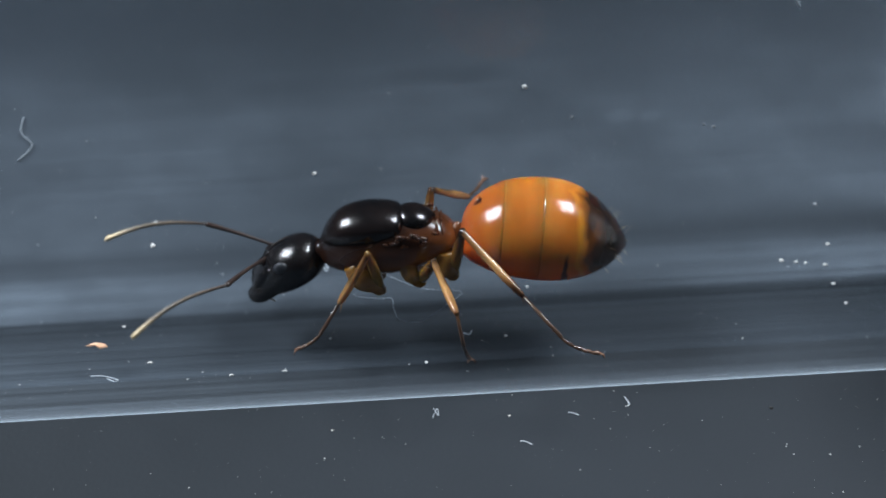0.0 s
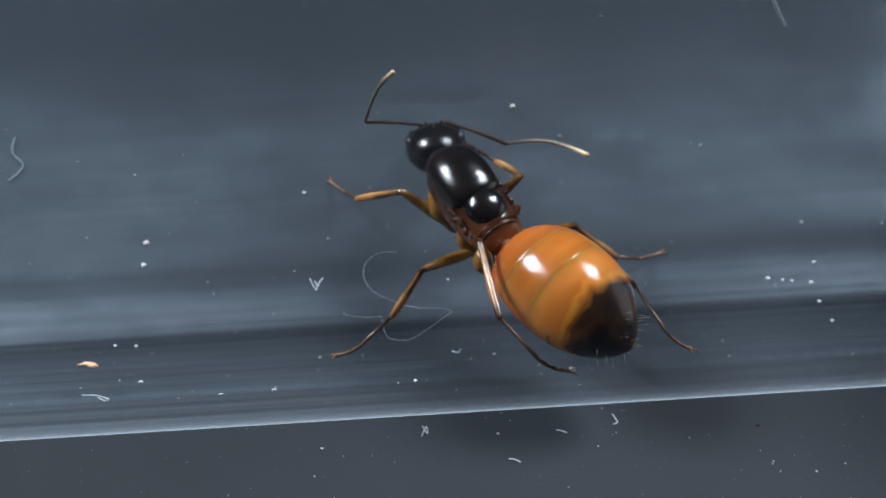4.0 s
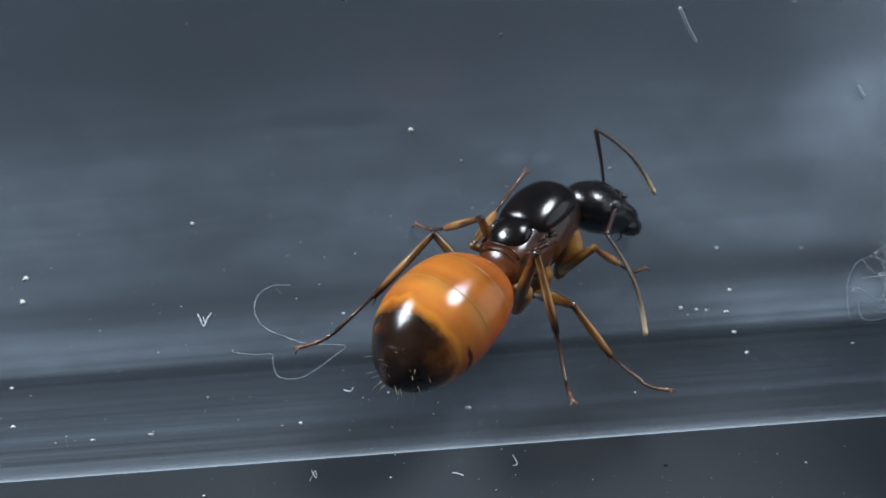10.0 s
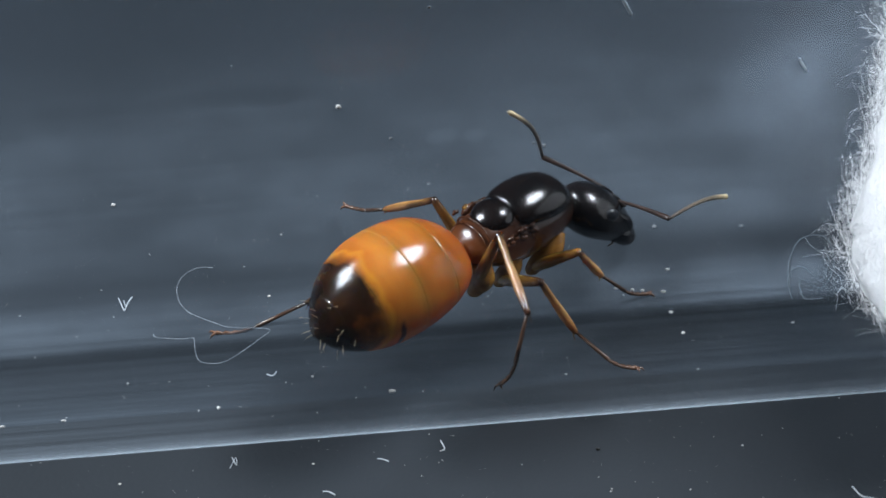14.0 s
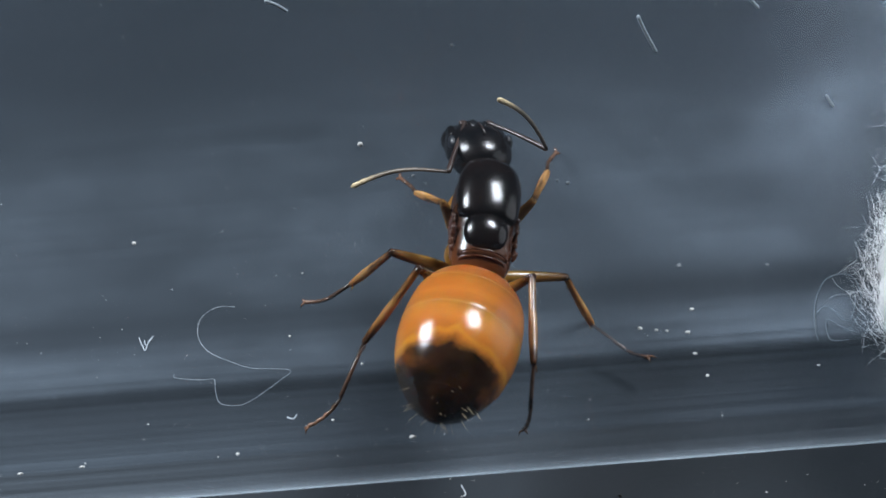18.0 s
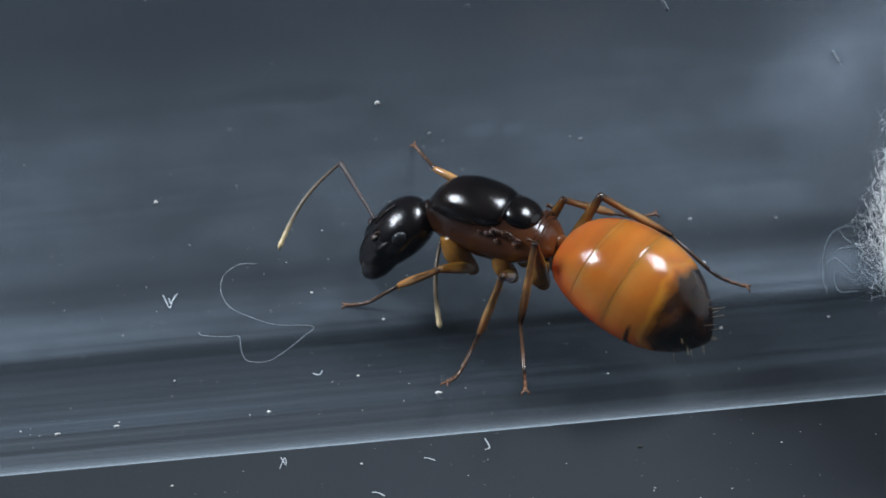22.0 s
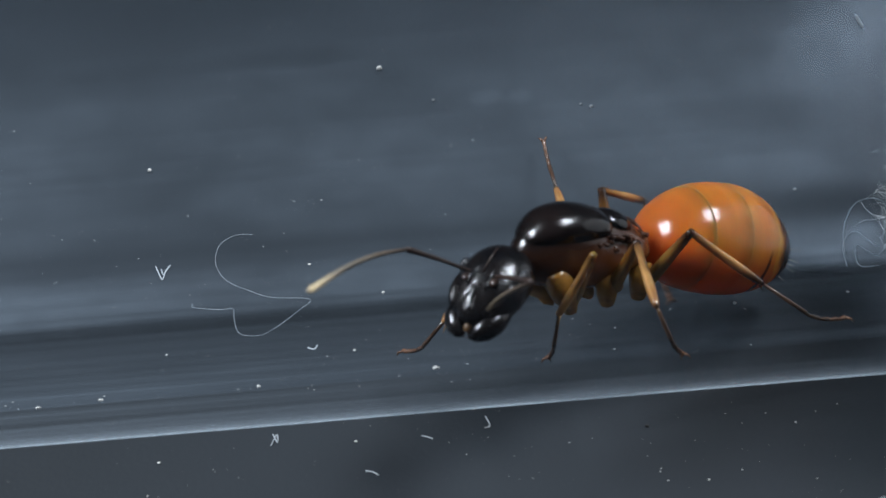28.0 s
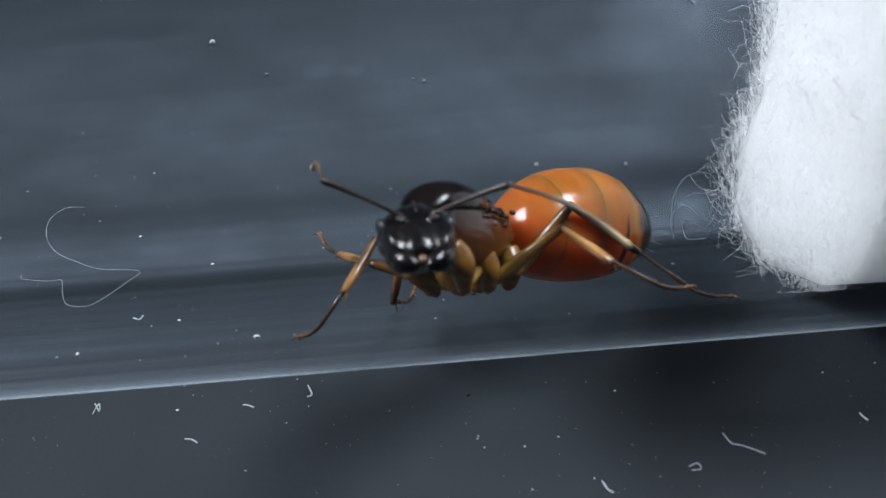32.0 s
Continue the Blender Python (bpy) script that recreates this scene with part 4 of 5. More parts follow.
def sample(t):
    """The pose numbers at t, gliding through the steps."""
    ts = [s[0] for s in STEPS]
    i = max(0, min(len(ts) - 2, sum(1 for v in ts if v <= t) - 1))
    f = (t - ts[i]) / (ts[i + 1] - ts[i])
    out = []
    for j in range(len(STEPS[0][1])):
        a, b = STEPS[i][1][j], STEPS[i + 1][1][j]
        w = ts[i + 1] - ts[i]

        def slope(k):
            if k <= 0 or k >= len(ts) - 1:
                return 0.0
            d0 = (STEPS[k][1][j] - STEPS[k - 1][1][j]) / (ts[k] - ts[k - 1])
            d1 = (STEPS[k + 1][1][j] - STEPS[k][1][j]) / (ts[k + 1] - ts[k])
            return 0.0 if d0 * d1 <= 0 else 2 * d0 * d1 / (d0 + d1)
        m0, m1 = slope(i) * w, slope(i + 1) * w
        out.append(a * (2 * f ** 3 - 3 * f * f + 1) + m0 * (f ** 3 - 2 * f * f + f) + b * (3 * f * f - 2 * f ** 3) + m1 * (f ** 3 - f * f))
    return out


def turn(yaw=0.0, pitch=0.0, roll=0.0):
    """Yaw to the left, nose up, and roll, in degrees."""
    return (Matrix.Rotation(math.radians(yaw), 4, "Z") @ Matrix.Rotation(math.radians(-pitch), 4, "Y") @ Matrix.Rotation(math.radians(roll), 4, "X"))


def aimed(origin, target, up):
    """A pose at origin whose x axis goes to target and whose z axis leans to up."""
    x = (target - origin).normalized()
    y = up.cross(x)
    y = y.normalized() if y.length > 1e-6 else x.orthogonal().normalized()
    z = x.cross(y)
    m = Matrix((x, y, z)).transposed().to_4x4()
    m.translation = origin * MM
    return m


def ant_pose(p):
    x, deg, h, yaw, pitch, roll = p[:6]
    a = math.radians(deg)
    wall = Matrix(((1, 0, 0), (0, math.cos(a), -math.sin(a)), (0, math.sin(a), math.cos(a)))).to_4x4()
    return placed(on_wall(x, deg, h)) @ wall @ turn(yaw, pitch, roll)


def leg_poses(side, k, inv, foot):
    """Femur, tibia and tarsus in the ant's space: the thigh's heading, and a foot on the tube wall."""
    x, deg, lift, az, el, bend = foot
    a = math.radians(deg)
    f = (inv @ (on_wall(x, deg, lift + 0.05) * MM)) / MM
    n = (inv.to_3x3() @ Vector((0, -math.sin(a), math.cos(a)))).normalized()
    hip = Vector((HIPS[k][0], HIPS[k][1] * side, HIPS[k][2]))
    lf, lt, lz = LEGS[k]
    knee = hip + heading(az, el) * lf
    d = f - knee
    L = max(abs(lt - lz) + 0.3, min(d.length, (lt + lz) * 0.995))
    u = d.normalized()
    v = -n + u * n.dot(u)
    v = v.normalized() if v.length > 1e-3 else u.orthogonal().normalized()
    v = v * math.cos(math.radians(bend)) + u.cross(v) * math.sin(math.radians(bend))
    c = max(-1, min(1, (lt * lt + L * L - lz * lz) / (2 * lt * L)))
    ankle = knee + u * (lt * c) + v * (lt * math.sqrt(1 - c * c))
    return aimed(hip, knee, n), aimed(knee, ankle, n), aimed(ankle, knee + u * L, n)


def heading(az, el):
    a, e = math.radians(az), math.radians(el)
    return Vector((math.cos(e) * math.cos(a), math.cos(e) * math.sin(a), math.sin(e)))


def motions():
    step(0.0, (-1.55, 2.77, 3.05, 179.0, -7.1, 6.6, -3.2, 13.5, -13.2, -24.0),
         ((-6.76, -12.7, -0.02, 84, 63, -10), (-1.41, -31.6, -0.04, 110, 42, -101), (2.49, -37.9, -0.05, 114, 58, -49), (-6.92, 15.2, 0.00, -40, 55, -60), (-0.33, 44.6, -0.02, -131, 64, -94), (2.49, 28.8, 0.00, -208, 60, -87)),
         (80, 15, 28, 6, 4, 48, 13, 22))
    step(0.5, (-1.08, 1.43, 2.96, 168.7, -3.2, 0.6, -6.8, 3.6, 1.6, -12.7),
         ((-7.55, -10.1, -0.07, 57, 45, -21), (-1.54, -55.9, -0.32, 118, 48, -196), (2.60, -33.5, -0.03, 123, 70, -63), (-5.99, 29.8, 0.00, -45, 65, -40), (-0.33, 45.2, -0.06, -124, 68, -54), (3.01, 27.1, -0.04, -31, 115, -115)),
         (46, 54, 3, 37, -125, 13, -59, 8))
    step(1.0, (0.32, 5.18, 2.98, 156.5, 12.3, -1.7, -6.6, 1.4, -26.8, -51.1),
         ((-6.26, 8.3, -0.25, 44, 18, 6), (-3.81, -14.7, 0.05, 83, 52, -76), (2.54, -31.3, -0.05, 62, 78, -73), (-1.83, 46.0, 0.00, 18, 58, -37), (2.16, 30.6, 0.07, -80, 8, -141), (5.78, -7.9, 0.00, -114, 43, 60)),
         (40, 3, 147, -7, -126, -8, -181, -4))
    step(1.5, (-0.40, -1.78, 3.40, 135.8, 12.1, -14.0, 11.9, 12.1, -25.2, -39.8),
         ((-6.00, 40.3, -0.03, 44, 32, 72), (-5.73, -13.0, -0.00, 94, 32, -49), (2.45, -38.3, -0.07, 114, 70, -27), (-2.94, 63.4, 0.00, -60, 75, 20), (0.35, 43.9, 0.00, -135, 15, -40), (5.78, -7.9, 0.00, -104, 27, 60)),
         (93, 52, 68, 64, -104, 2, -69, 10))
    step(2.0, (-0.47, 5.38, 3.12, 135.5, 7.6, -8.9, 6.7, 6.8, -1.2, -35.6),
         ((-6.27, 38.6, 0.01, 49, 41, 103), (-5.84, -12.7, -0.05, 94, 32, -42), (2.59, -32.3, -0.09, 127, 67, -56), (-3.03, 63.5, -0.03, -92, 75, 137), (4.37, 32.0, -0.00, -140, 5, 20), (5.82, -8.7, -0.00, -140, 10, 60)),
         (54, -29, 102, 16, -100, 2, 105, 45))
    step(3.0, (-0.26, 1.57, 2.99, 129.0, 10.6, -18.3, 12.0, 10.8, -27.3, -40.8),
         ((-6.35, 44.7, -0.01, 42, 35, 138), (-5.52, -12.1, 0.03, 100, 40, -44), (2.53, -34.1, -0.07, 131, 72, -66), (-0.92, 63.4, -0.01, -104, 76, 23), (4.52, 32.5, 0.01, -127, 24, -21), (6.63, -5.3, -0.00, -145, 5, 60)),
         (61, 39, 204, 61, -96, -17, 204, 2))
    step(3.5, (0.06, -2.90, 3.39, 119.3, 14.6, -14.4, 13.0, 8.3, -28.6, -29.0),
         ((-5.40, 53.7, -0.01, 36, 35, 145), (-5.50, -11.5, -0.01, 105, 25, -45), (2.51, -35.2, -0.05, 144, 70, -61), (-0.97, 62.7, 0.00, -115, 40, 0), (6.26, 22.0, 0.06, -118, 4, -73), (5.89, -17.8, -0.00, -140, 20, 80)),
         (120, 20, 212, 42, -98, -22, 208, 9))
    step(5.5, (1.56, -0.61, 3.26, 114.7, 16.5, -8.2, 10.3, 1.7, -13.2, -29.4),
         ((-4.41, 40.2, -0.01, 54, 32, -5), (-3.88, 11.0, 0.02, 87, 34, -15), (-0.49, -31.2, 0.04, 72, 79, -54), (1.76, 57.4, 0.00, -70, 75, 20), (3.88, 39.5, 0.00, -124, 34, 40), (8.03, -12.3, -0.01, -111, 26, 54)),
         (124, 17, 190, 45, -141, -18, 312, -40))
    step(6.0, (2.08, 15.61, 2.12, 103.0, 4.7, -4.1, 21.0, 4.1, -19.3, -36.3),
         ((-0.66, 68.7, 0.25, 27, 7, -1), (-3.84, 11.7, -0.03, 93, 23, -26), (-0.38, -21.9, -0.13, 84, 79, -36), (3.28, 59.2, 0.00, -60, 65, 0), (8.30, 5.3, 0.20, -125, -18, 29), (9.06, -8.6, -0.05, -108, 26, 40)),
         (133, 38, 217, 56, -115, -27, 261, -18))
    step(7.0, (2.14, -7.76, 3.51, 87.3, 22.2, -8.2, 18.9, -0.7, -11.9, -37.7),
         ((0.81, 72.9, -0.07, 58, 56, 64), (-2.10, 15.2, 0.05, 93, 43, 66), (-0.48, -35.7, 0.07, 109, 75, -61), (4.22, 53.0, 0.00, -104, 41, 20), (7.92, -1.2, 0.03, -102, -22, 41), (10.40, -17.9, 0.00, -105, 22, 13)),
         (159, 44, 241, 55, -115, -47, 253, -51))
    step(8.0, (2.15, -0.61, 3.39, 78.6, 15.3, 3.2, 11.8, -5.0, -18.9, -39.1),
         ((2.20, 66.3, -0.13, 84, 67, -39), (-2.09, 15.9, -0.06, 107, 37, 47), (-0.43, -34.3, 0.08, 119, 66, -52), (4.43, 55.9, 0.38, -24, -25, 166), (8.04, -11.4, -0.04, -119, 3, 39), (8.09, -30.5, -0.06, -105, 48, 45)),
         (146, 21, 239, 13, -145, -31, 301, -49))
    step(9.0, (2.23, -1.46, 3.45, 54.6, 4.0, -3.7, 9.0, 9.3, -14.4, -35.2),
         ((3.41, 54.1, -0.00, 171, 71, 135), (-2.79, 11.6, 0.00, 77, 22, -40), (-3.22, 9.8, -0.03, 126, 52, -22), (7.64, 26.6, 0.00, -119, 53, 233), (7.52, -20.7, 0.01, -115, 16, 51), (5.18, -39.2, 0.04, -107, 57, 79)),
         (311, 82, 331, 3, -78, -50, 273, -28))
    step(10.0, (3.21, -2.56, 3.23, 50.3, 3.5, -5.1, -0.3, 6.4, -17.2, -33.2),
         ((4.99, 57.9, 0.00, 130, 32, 0), (1.11, 44.3, 0.00, 108, 75, 83), (-3.17, 6.7, 0.00, 89, 48, 48), (8.54, 26.6, -0.00, -95, 41, 308), (8.13, -26.9, 0.03, -115, 17, 62), (5.10, -40.9, 0.02, -99, 62, 51)),
         (187, 52, 348, -28, -137, -30, 298, -48))
    step(11.0, (3.39, -6.08, 3.59, 35.8, -2.9, 3.9, 7.5, 11.4, -6.9, -32.6),
         ((5.32, 46.7, -0.05, 146, 80, 104), (0.59, 43.9, 0.00, 149, 71, 94), (-4.07, -0.7, 0.01, 100, 33, -40), (9.19, 13.1, -0.00, -89, 45, 331), (7.65, -32.8, 0.01, -102, 22, 73), (5.15, -40.6, 0.05, -90, 64, 62)),
         (96, 35, 271, 25, -97, -13, 367, 1))
    step(12.0, (3.87, 0.28, 3.28, 32.1, -10.2, -1.0, 8.2, 13.3, -10.8, -23.9),
         ((6.96, 36.6, 0.00, 155, 35, 40), (0.89, 43.8, 0.00, 134, 63, 97), (-3.84, 2.3, 0.01, 121, 32, -40), (9.92, 5.8, 0.02, -82, 41, 409), (8.62, -26.6, -0.05, -97, 28, 63), (5.16, -37.1, -0.00, -92, 64, 5)),
         (29, -5, 177, 12, -111, -14, 395, -14))
    step(13.0, (4.28, -5.97, 3.32, 33.0, -7.3, 6.5, 4.9, 10.9, -3.7, -34.3),
         ((7.22, 32.7, 0.00, 150, 40, 40), (1.29, 44.2, 0.02, 99, 43, 118), (-2.79, 10.4, -0.00, 140, 5, -40), (9.42, 10.8, -0.02, -94, 44, 584), (8.84, -29.7, 0.02, -106, 33, 68), (5.17, -30.8, -0.08, -105, 65, 47)),
         (164, 42, 350, 2, -118, -15, 357, 0))
    step(13.5, (4.42, -3.84, 3.29, 36.6, -5.0, 6.8, 1.1, 10.0, -10.7, -26.2),
         ((7.50, 38.2, 0.00, 150, 40, 40), (0.94, 43.9, 0.00, 114, 47, 110), (-2.83, 10.9, -0.00, 145, -5, -40), (10.45, 10.0, 0.01, -82, 40, 757), (9.24, -25.5, -0.01, -102, 31, 66), (5.19, -26.9, -0.11, -102, 67, 74)),
         (115, 3, 256, 29, -94, 20, 369, 21))
    step(15.5, (4.13, -3.88, 3.36, 39.7, 2.0, 10.6, -3.3, 11.0, -7.5, -36.1),
         ((4.96, 48.9, 0.00, 60, 75, -20), (0.66, 43.9, 0.00, 139, 62, 76), (-3.88, 2.1, 0.01, 111, 26, -40), (9.21, 18.2, -0.05, -81, 46, 716), (8.60, -26.1, 0.08, -105, 37, 64), (5.15, -38.9, -0.01, -100, 73, 4)),
         (165, -19, 82, -15, -90, -6, 417, -16))
    step(16.0, (4.09, -10.96, 3.29, 52.1, 14.2, 12.8, -7.0, 4.6, 14.9, -30.8),
         ((4.96, 48.9, 0.00, 60, 70, -20), (0.88, 43.5, 0.00, 107, 62, 86), (-3.29, 6.6, 0.00, 83, 19, 9), (9.44, 18.3, -0.05, -70, 40, 725), (8.04, -16.8, -0.00, -102, 49, 108), (5.17, -42.4, -0.03, -91, 74, -6)),
         (162, -1, 105, 6, -54, 27, 537, 37))
    step(16.5, (4.17, -9.16, 3.50, 64.5, 17.0, 8.0, -18.9, 8.9, 6.2, -27.5),
         ((4.42, 57.3, 0.00, 70, 75, 0), (1.06, 42.8, 0.00, 102, 61, 80), (-3.28, 7.7, 0.00, 75, 15, -9), (8.60, 42.1, -0.02, -64, 41, 664), (9.04, -3.7, 0.00, -121, 52, 41), (5.25, -27.6, -0.08, -119, 70, 4)),
         (158, -7, 86, 14, -57, -17, 521, 25))
    step(17.0, (4.76, -9.39, 3.68, 78.1, 23.5, 9.1, -17.6, 1.1, 19.3, -26.3),
         ((2.84, 56.0, -0.00, 79, 53, 0), (1.14, 42.8, 0.00, 89, 44, 54), (-0.43, -18.7, 0.00, 111, 55, -76), (8.47, 41.8, -0.03, -63, 48, 668), (9.81, 1.2, 0.00, -120, 51, 7), (5.25, -26.3, -0.14, -134, 69, 64)),
         (136, -7, 86, -7, -74, -12, 478, 25))
    step(18.0, (4.31, -4.53, 3.79, 81.3, 18.4, 15.1, -10.1, -0.6, 13.8, -19.4),
         ((2.14, 61.5, 0.00, 115, 65, 142), (-1.62, 26.1, 0.00, 108, 28, 36), (-1.04, -21.1, 0.00, 125, 52, -99), (7.29, 63.9, 0.00, -67, 62, 523), (9.36, 4.0, -0.00, -74, -4, 23), (5.28, -24.9, -0.19, -132, 64, 83)),
         (156, -16, 55, -26, -144, 2, 480, 43))
    step(19.0, (4.88, 1.99, 3.57, 106.4, 14.8, 2.9, -26.4, 0.7, 33.7, -25.3),
         ((0.09, 49.8, 0.00, 82, 49, 150), (-1.32, 29.4, -0.01, 73, 10, 12), (2.00, -32.1, 0.09, 107, 62, -82), (5.09, 71.4, -0.05, -93, 73, 479), (9.90, 4.2, 0.03, -120, 2, 34), (9.19, -25.9, -0.02, -144, 60, 61)),
         (119, -3, 56, -19, -147, 7, 419, 45))
    step(19.5, (5.07, -1.62, 3.71, 110.4, 14.5, 12.3, -13.7, 3.9, 29.6, -25.9),
         ((-1.23, 53.5, 0.01, 94, 39, 59), (-0.72, 7.2, -0.00, 108, 20, -24), (1.64, -45.1, 0.14, 118, 52, -89), (5.04, 70.4, -0.07, -84, 78, 423), (10.60, 8.3, 0.00, -143, 39, 31), (9.99, -20.4, -0.10, -136, 54, 51)),
         (112, -27, 59, -30, -150, 1, 409, 71))
    step(20.0, (5.73, -4.42, 3.48, 126.1, 15.3, 4.3, -14.1, 0.2, 30.1, -37.4),
         ((-1.12, 32.6, 0.00, 99, 43, 109), (-0.46, 4.0, 0.00, 104, 42, 27), (4.45, -39.1, -0.05, 107, 55, -24), (4.85, 70.6, -0.08, -58, 72, 411), (10.34, 13.1, -0.00, -130, 20, 40), (10.00, -24.4, -0.00, -135, 30, 60)),
         (147, -23, 65, -36, -193, 32, 554, -153))
    step(21.0, (5.82, 7.06, 2.68, 139.9, -0.5, 12.2, -12.9, 8.6, 22.2, -33.7),
         ((-1.11, 16.2, 0.00, 82, 45, 46), (0.56, -6.7, -0.00, 88, 36, -47), (4.65, -33.8, -0.08, 96, 64, -18), (2.31, 58.9, 0.00, -135, 96, 522), (10.23, 13.5, 0.00, -140, 10, 40), (11.10, 8.9, 0.00, -90, 47, 40)),
         (140, -24, 61, -24, -258, 49, 432, -32))
    step(22.0, (6.21, 10.07, 2.58, 149.8, -4.3, 9.7, -9.7, 16.3, 33.2, -37.0),
         ((-0.34, 15.4, -0.01, 82, 32, -45), (2.41, -22.7, 0.07, 105, 37, -52), (4.59, -33.9, -0.07, 100, 62, -36), (2.26, 57.7, -0.01, -47, 88, 520), (9.77, 33.8, 0.00, -151, 62, -96), (12.41, 6.7, 0.00, -138, 59, 76)),
         (184, -33, 50, -28, -87, 33, 392, -2))
    step(23.0, (5.96, 16.59, 2.66, 169.3, -3.4, 11.1, -24.9, 8.8, 57.0, -15.9),
         ((0.03, -1.3, -0.01, 80, 47, -46), (1.64, -17.8, -0.05, 81, 37, -52), (9.23, -28.7, -0.16, 113, 60, -66), (-0.08, 18.8, 0.07, -203, 156, 697), (8.40, 43.0, 0.00, -97, 4, 20), (12.05, 8.6, 0.00, -135, 25, 40)),
         (140, 20, 87, 1, -54, 19, 385, -9))
    step(24.0, (6.17, 10.13, 2.74, 161.5, -11.9, 14.4, -20.6, 8.2, 36.0, -20.8),
         ((0.24, -5.5, 0.00, 99, 54, -37), (3.07, -23.0, 0.23, 108, 49, -52), (9.26, -28.9, -0.11, 124, 57, -68), (-0.73, 25.2, 0.00, -33, 37, 700), (8.72, 41.8, -0.02, -127, 68, -92), (10.46, 35.2, 0.00, -130, 50, 20)),
         (256, -48, -53, -32, -156, 82, 326, 49))
    step(25.0, (5.99, 4.93, 3.04, 212.4, 23.5, 9.5, -23.9, 3.7, 29.8, -36.1),
         ((2.61, -26.0, 0.00, 44, 47, 84), (6.16, -40.1, 0.10, 69, 39, -59), (9.18, -33.6, 0.03, 61, 61, -70), (-0.95, -3.6, 0.00, -53, 25, 773), (6.10, 47.9, -0.00, -120, 40, 0), (9.93, 34.0, 0.00, -134, 69, 11)),
         (117, 44, 43, -11, -89, 12, 280, -48))
    step(25.5, (6.23, -3.92, 3.45, 218.5, 18.2, 1.1, -23.9, 8.5, 25.9, -36.1),
         ((2.51, -21.1, -0.02, 219, -1, -56), (6.31, -23.5, -0.19, 62, 43, -1), (12.73, -20.0, -0.00, 97, 50, 68), (-1.31, -5.6, -0.00, -57, 25, 709), (6.12, 47.9, 0.00, -120, 38, -11), (10.05, 33.0, -0.00, -132, 59, 10)),
         (114, 49, 87, -43, -62, 30, 363, -79))
    step(27.5, (7.77, -9.74, 2.84, 217.1, 11.6, -7.5, -19.9, 13.0, 20.2, -22.5),
         ((4.51, -28.2, -0.15, 61, 56, 82), (8.51, -42.0, 0.00, 79, 60, -63), (13.13, -28.3, -0.00, 80, 66, -3), (1.27, -15.2, -0.00, -43, 8, 789), (6.05, 48.6, 0.12, -97, 51, 75), (6.39, 15.0, -0.00, -127, 36, -3)),
         (82, 45, -1, -7, 23, 69, 274, -56))
    step(28.0, (8.05, -18.53, 2.70, 211.8, 8.7, -1.8, -2.3, 8.7, 26.2, -25.7),
         ((5.20, -30.9, 0.05, 76, 58, 66), (8.71, -47.8, -0.12, 76, 54, -49), (14.10, -22.6, -0.00, 100, 53, 10), (1.24, -14.8, -0.00, -51, 18, 798), (5.99, 47.9, 0.36, -111, 29, 1), (9.14, -1.1, -0.01, -259, 109, 107)),
         (59, 28, -104, -49, -32, 44, 344, 14))
    step(29.0, (8.14, -26.45, 2.61, 225.6, 5.2, -1.9, -16.3, 7.1, 38.1, -20.6),
         ((5.97, -36.8, -0.08, 66, 59, 44), (8.77, -52.3, -0.19, 70, 58, -27), (14.50, -33.2, -0.00, 103, 53, 17), (3.73, -13.1, -0.00, -65, 20, 740), (2.61, 29.2, 0.00, -27, 20, -57), (8.29, -57.7, 0.52, -102, 83, 185)),
         (119, 43, -224, -2, -87, 5, 521, -72))
    step(29.5, (8.28, -26.53, 2.66, 224.8, 2.4, -6.1, -7.8, 9.0, 47.4, -16.9),
         ((8.60, -14.4, -0.30, 186, 44, 19), (8.99, -49.1, -0.09, 78, 65, -28), (13.98, -53.0, 0.06, 142, 52, -49), (2.17, -33.0, 0.19, -82, 26, 800), (3.94, 21.7, 0.00, -100, 10, -40), (6.30, 6.3, 0.00, -70, 65, 20)),
         (135, 34, -248, 2, -90, 21, 359, -144))
    step(30.0, (8.43, -29.15, 2.43, 228.4, 4.5, -7.3, -19.4, -0.0, 33.4, -25.6),
         ((7.22, -11.9, -0.42, 197, 41, 116), (11.48, -54.2, -0.34, 88, 52, -56), (14.63, -26.3, 0.04, 135, 58, 5), (1.71, -27.7, 0.07, -54, 27, 697), (4.23, -14.0, 0.00, -100, 50, -80), (6.81, 7.9, 0.00, -116, 76, 100)),
         (128, 28, -206, -36, -24, 54, 231, -68))
    step(30.5, (9.37, -37.13, 2.36, 225.2, 6.0, 1.4, -11.9, -1.0, 53.1, -27.8),
         ((8.66, -25.9, -0.01, 129, 65, 32), (11.81, -42.6, -0.10, 82, 46, -6), (14.89, -51.2, -0.04, 125, 54, -61), (3.83, -48.4, -0.14, -48, 40, 778), (4.70, 18.9, 0.11, -120, 17, -60), (6.78, -3.4, 0.00, -70, 65, 60)),
         (65, 32, -206, -36, -107, 25, 177, -22))
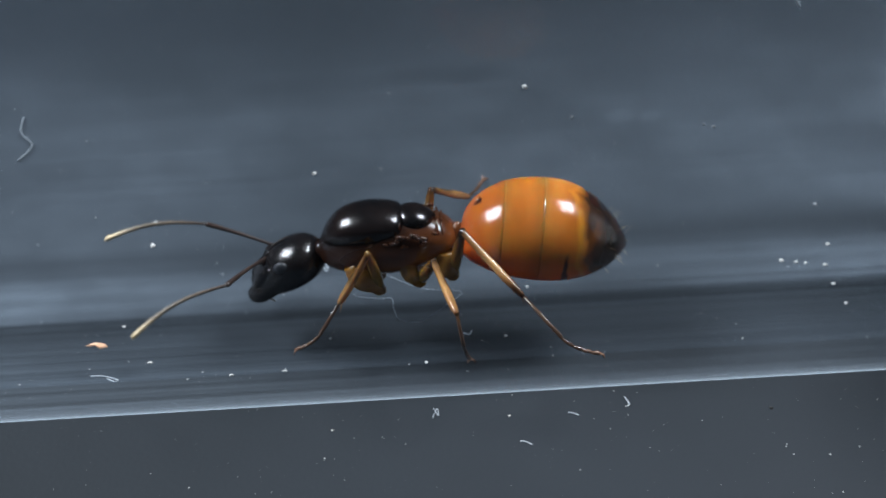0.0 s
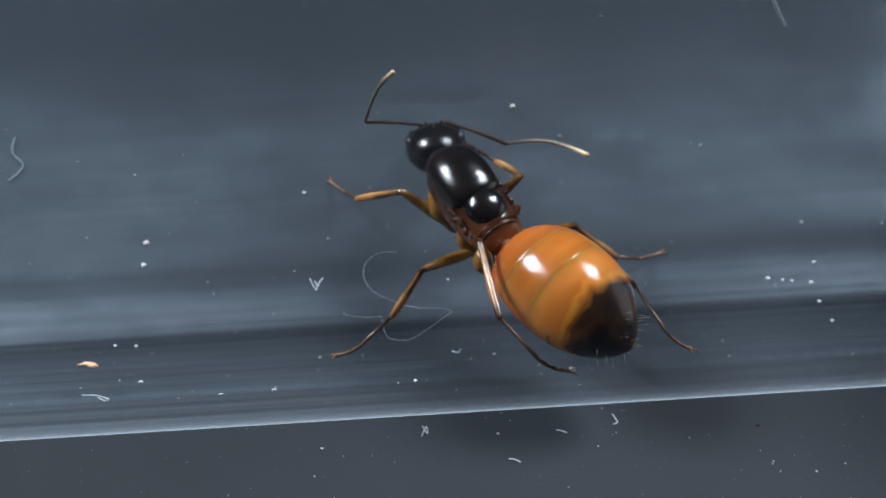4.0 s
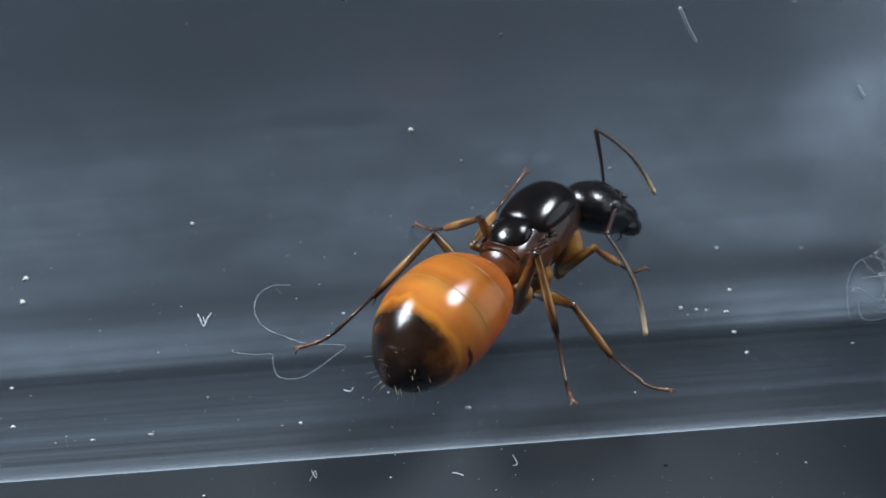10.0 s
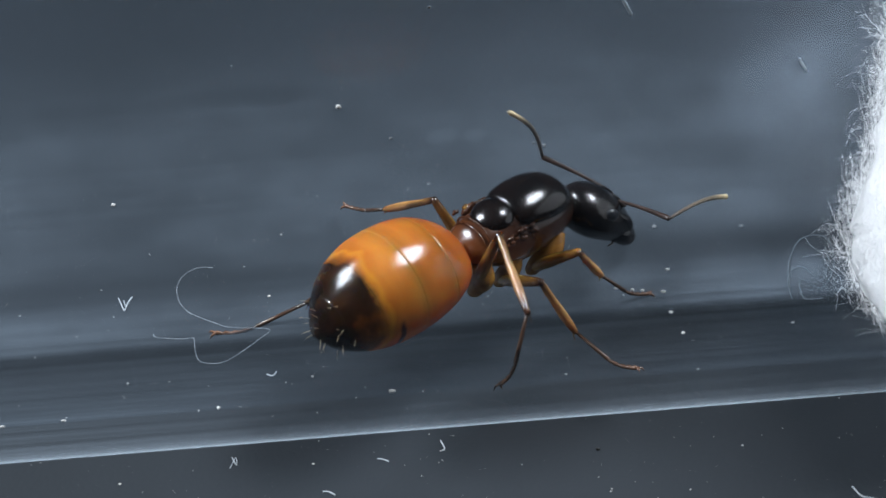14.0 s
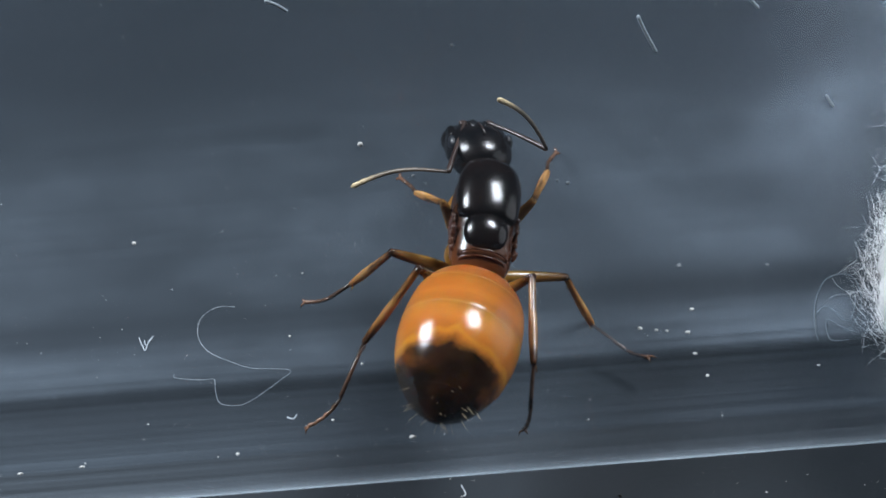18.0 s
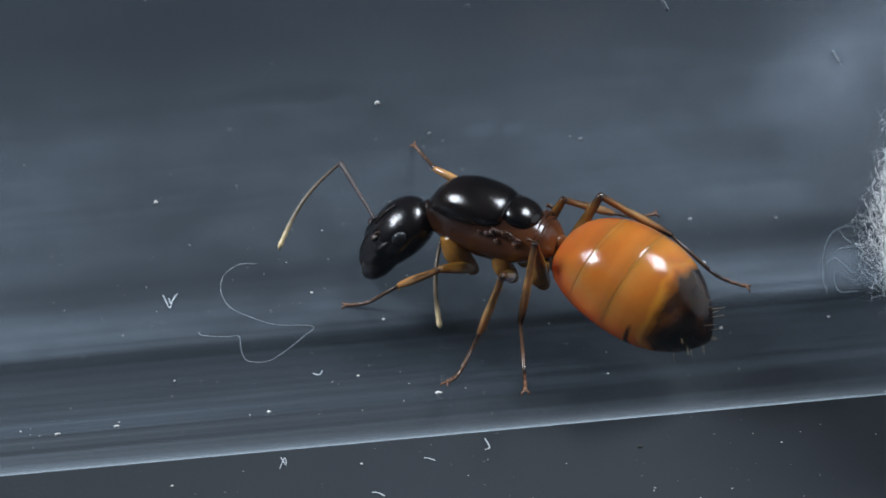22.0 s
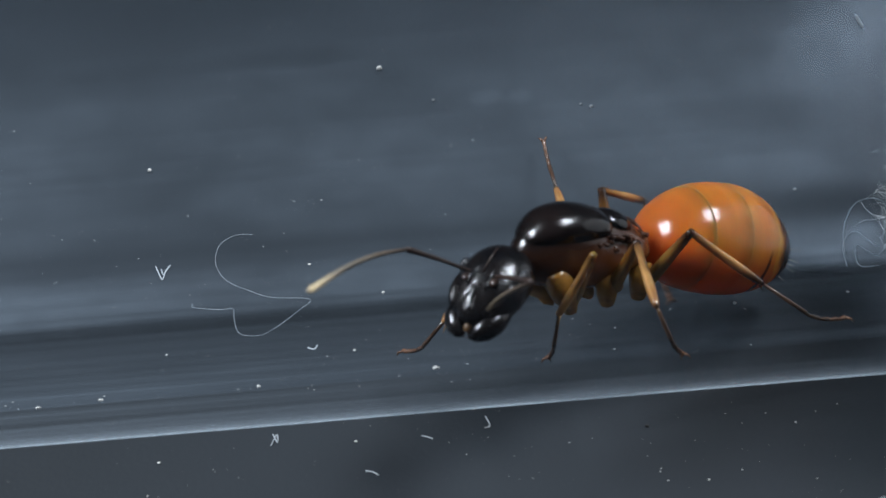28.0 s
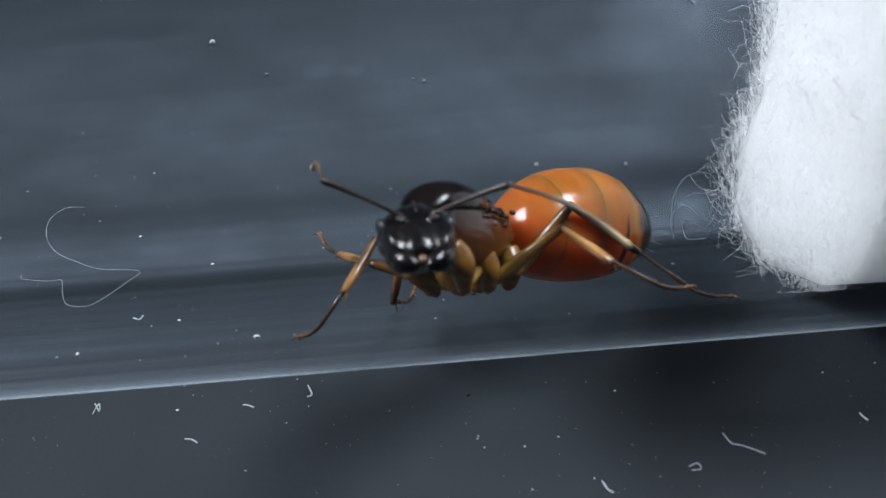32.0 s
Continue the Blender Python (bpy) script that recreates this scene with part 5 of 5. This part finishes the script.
    step(31.0, (9.41, -37.78, 2.28, 230.3, 6.2, -2.1, -11.5, -0.9, 52.7, -26.6),
         ((8.95, -23.4, 0.27, 135, 66, 18), (11.77, -40.3, -0.00, 74, 53, 4), (20.17, -21.0, 0.05, 77, 71, -38), (3.45, -37.2, -0.09, -49, 38, 674), (3.63, 26.9, 0.39, -53, 13, 103), (6.99, -0.5, 0.00, -50, 55, 40)),
         (40, 39, -274, -33, -91, 10, 167, -43))
    step(32.0, (8.91, -37.57, 2.14, 236.7, 3.4, 1.1, -24.7, -0.3, 37.1, -14.8),
         ((8.22, -10.4, 0.06, 185, 30, 20), (13.66, -62.5, -0.16, 112, 34, -56), (15.46, -31.6, 0.05, 112, 47, 77), (3.39, -47.2, -0.09, -71, 46, 779), (3.37, 18.7, 0.37, -67, 20, 68), (6.74, -4.4, 0.00, -40, 45, 20)),
         (59, 21, -288, -28, -79, 28, 181, -3))
    moments = [round(0.2 * i, 3) for i in range(161)]
    rows = {}
    for t in moments:
        p = sample(t)
        m = ant_pose(p)
        inv = (m @ Matrix.Scale(ANT_SCALE, 4)).inverted()
        rows.setdefault(ANT, []).append((t, m))
        rows.setdefault(GASTER, []).append((t, placed(GASTER_JOINT) @ turn(p[6], p[7])))
        rows.setdefault(HEAD, []).append((t, placed(NECK) @ turn(p[8], p[9])))
        for n, (side, k, femur, tibia, tarsus) in enumerate(ANT_LEGS):
            foot = p[10 + 6 * n:16 + 6 * n]
            for ob, q in zip((femur, tibia, tarsus), leg_poses(side, k, inv, foot)):
                rows.setdefault(ob, []).append((t, q))
        for n, side in enumerate((1, -1)):
            az, el, az2, el2 = p[46 + 4 * n:50 + 4 * n]
            base = Vector((ANTENNA.x, ANTENNA.y * side, ANTENNA.z))
            elbow = base + heading(az, el) * SCAPE
            rows.setdefault(SCAPES[n], []).append((t, aimed(base, elbow, Vector((0, 0, 1)))))
            rows.setdefault(FUNICS[n], []).append((t, aimed(elbow, elbow + heading(az2, el2) * FUNIC, Vector((0.3, 0, 1)))))
    for ob, r in rows.items():
        walk(ob, r)


motions()
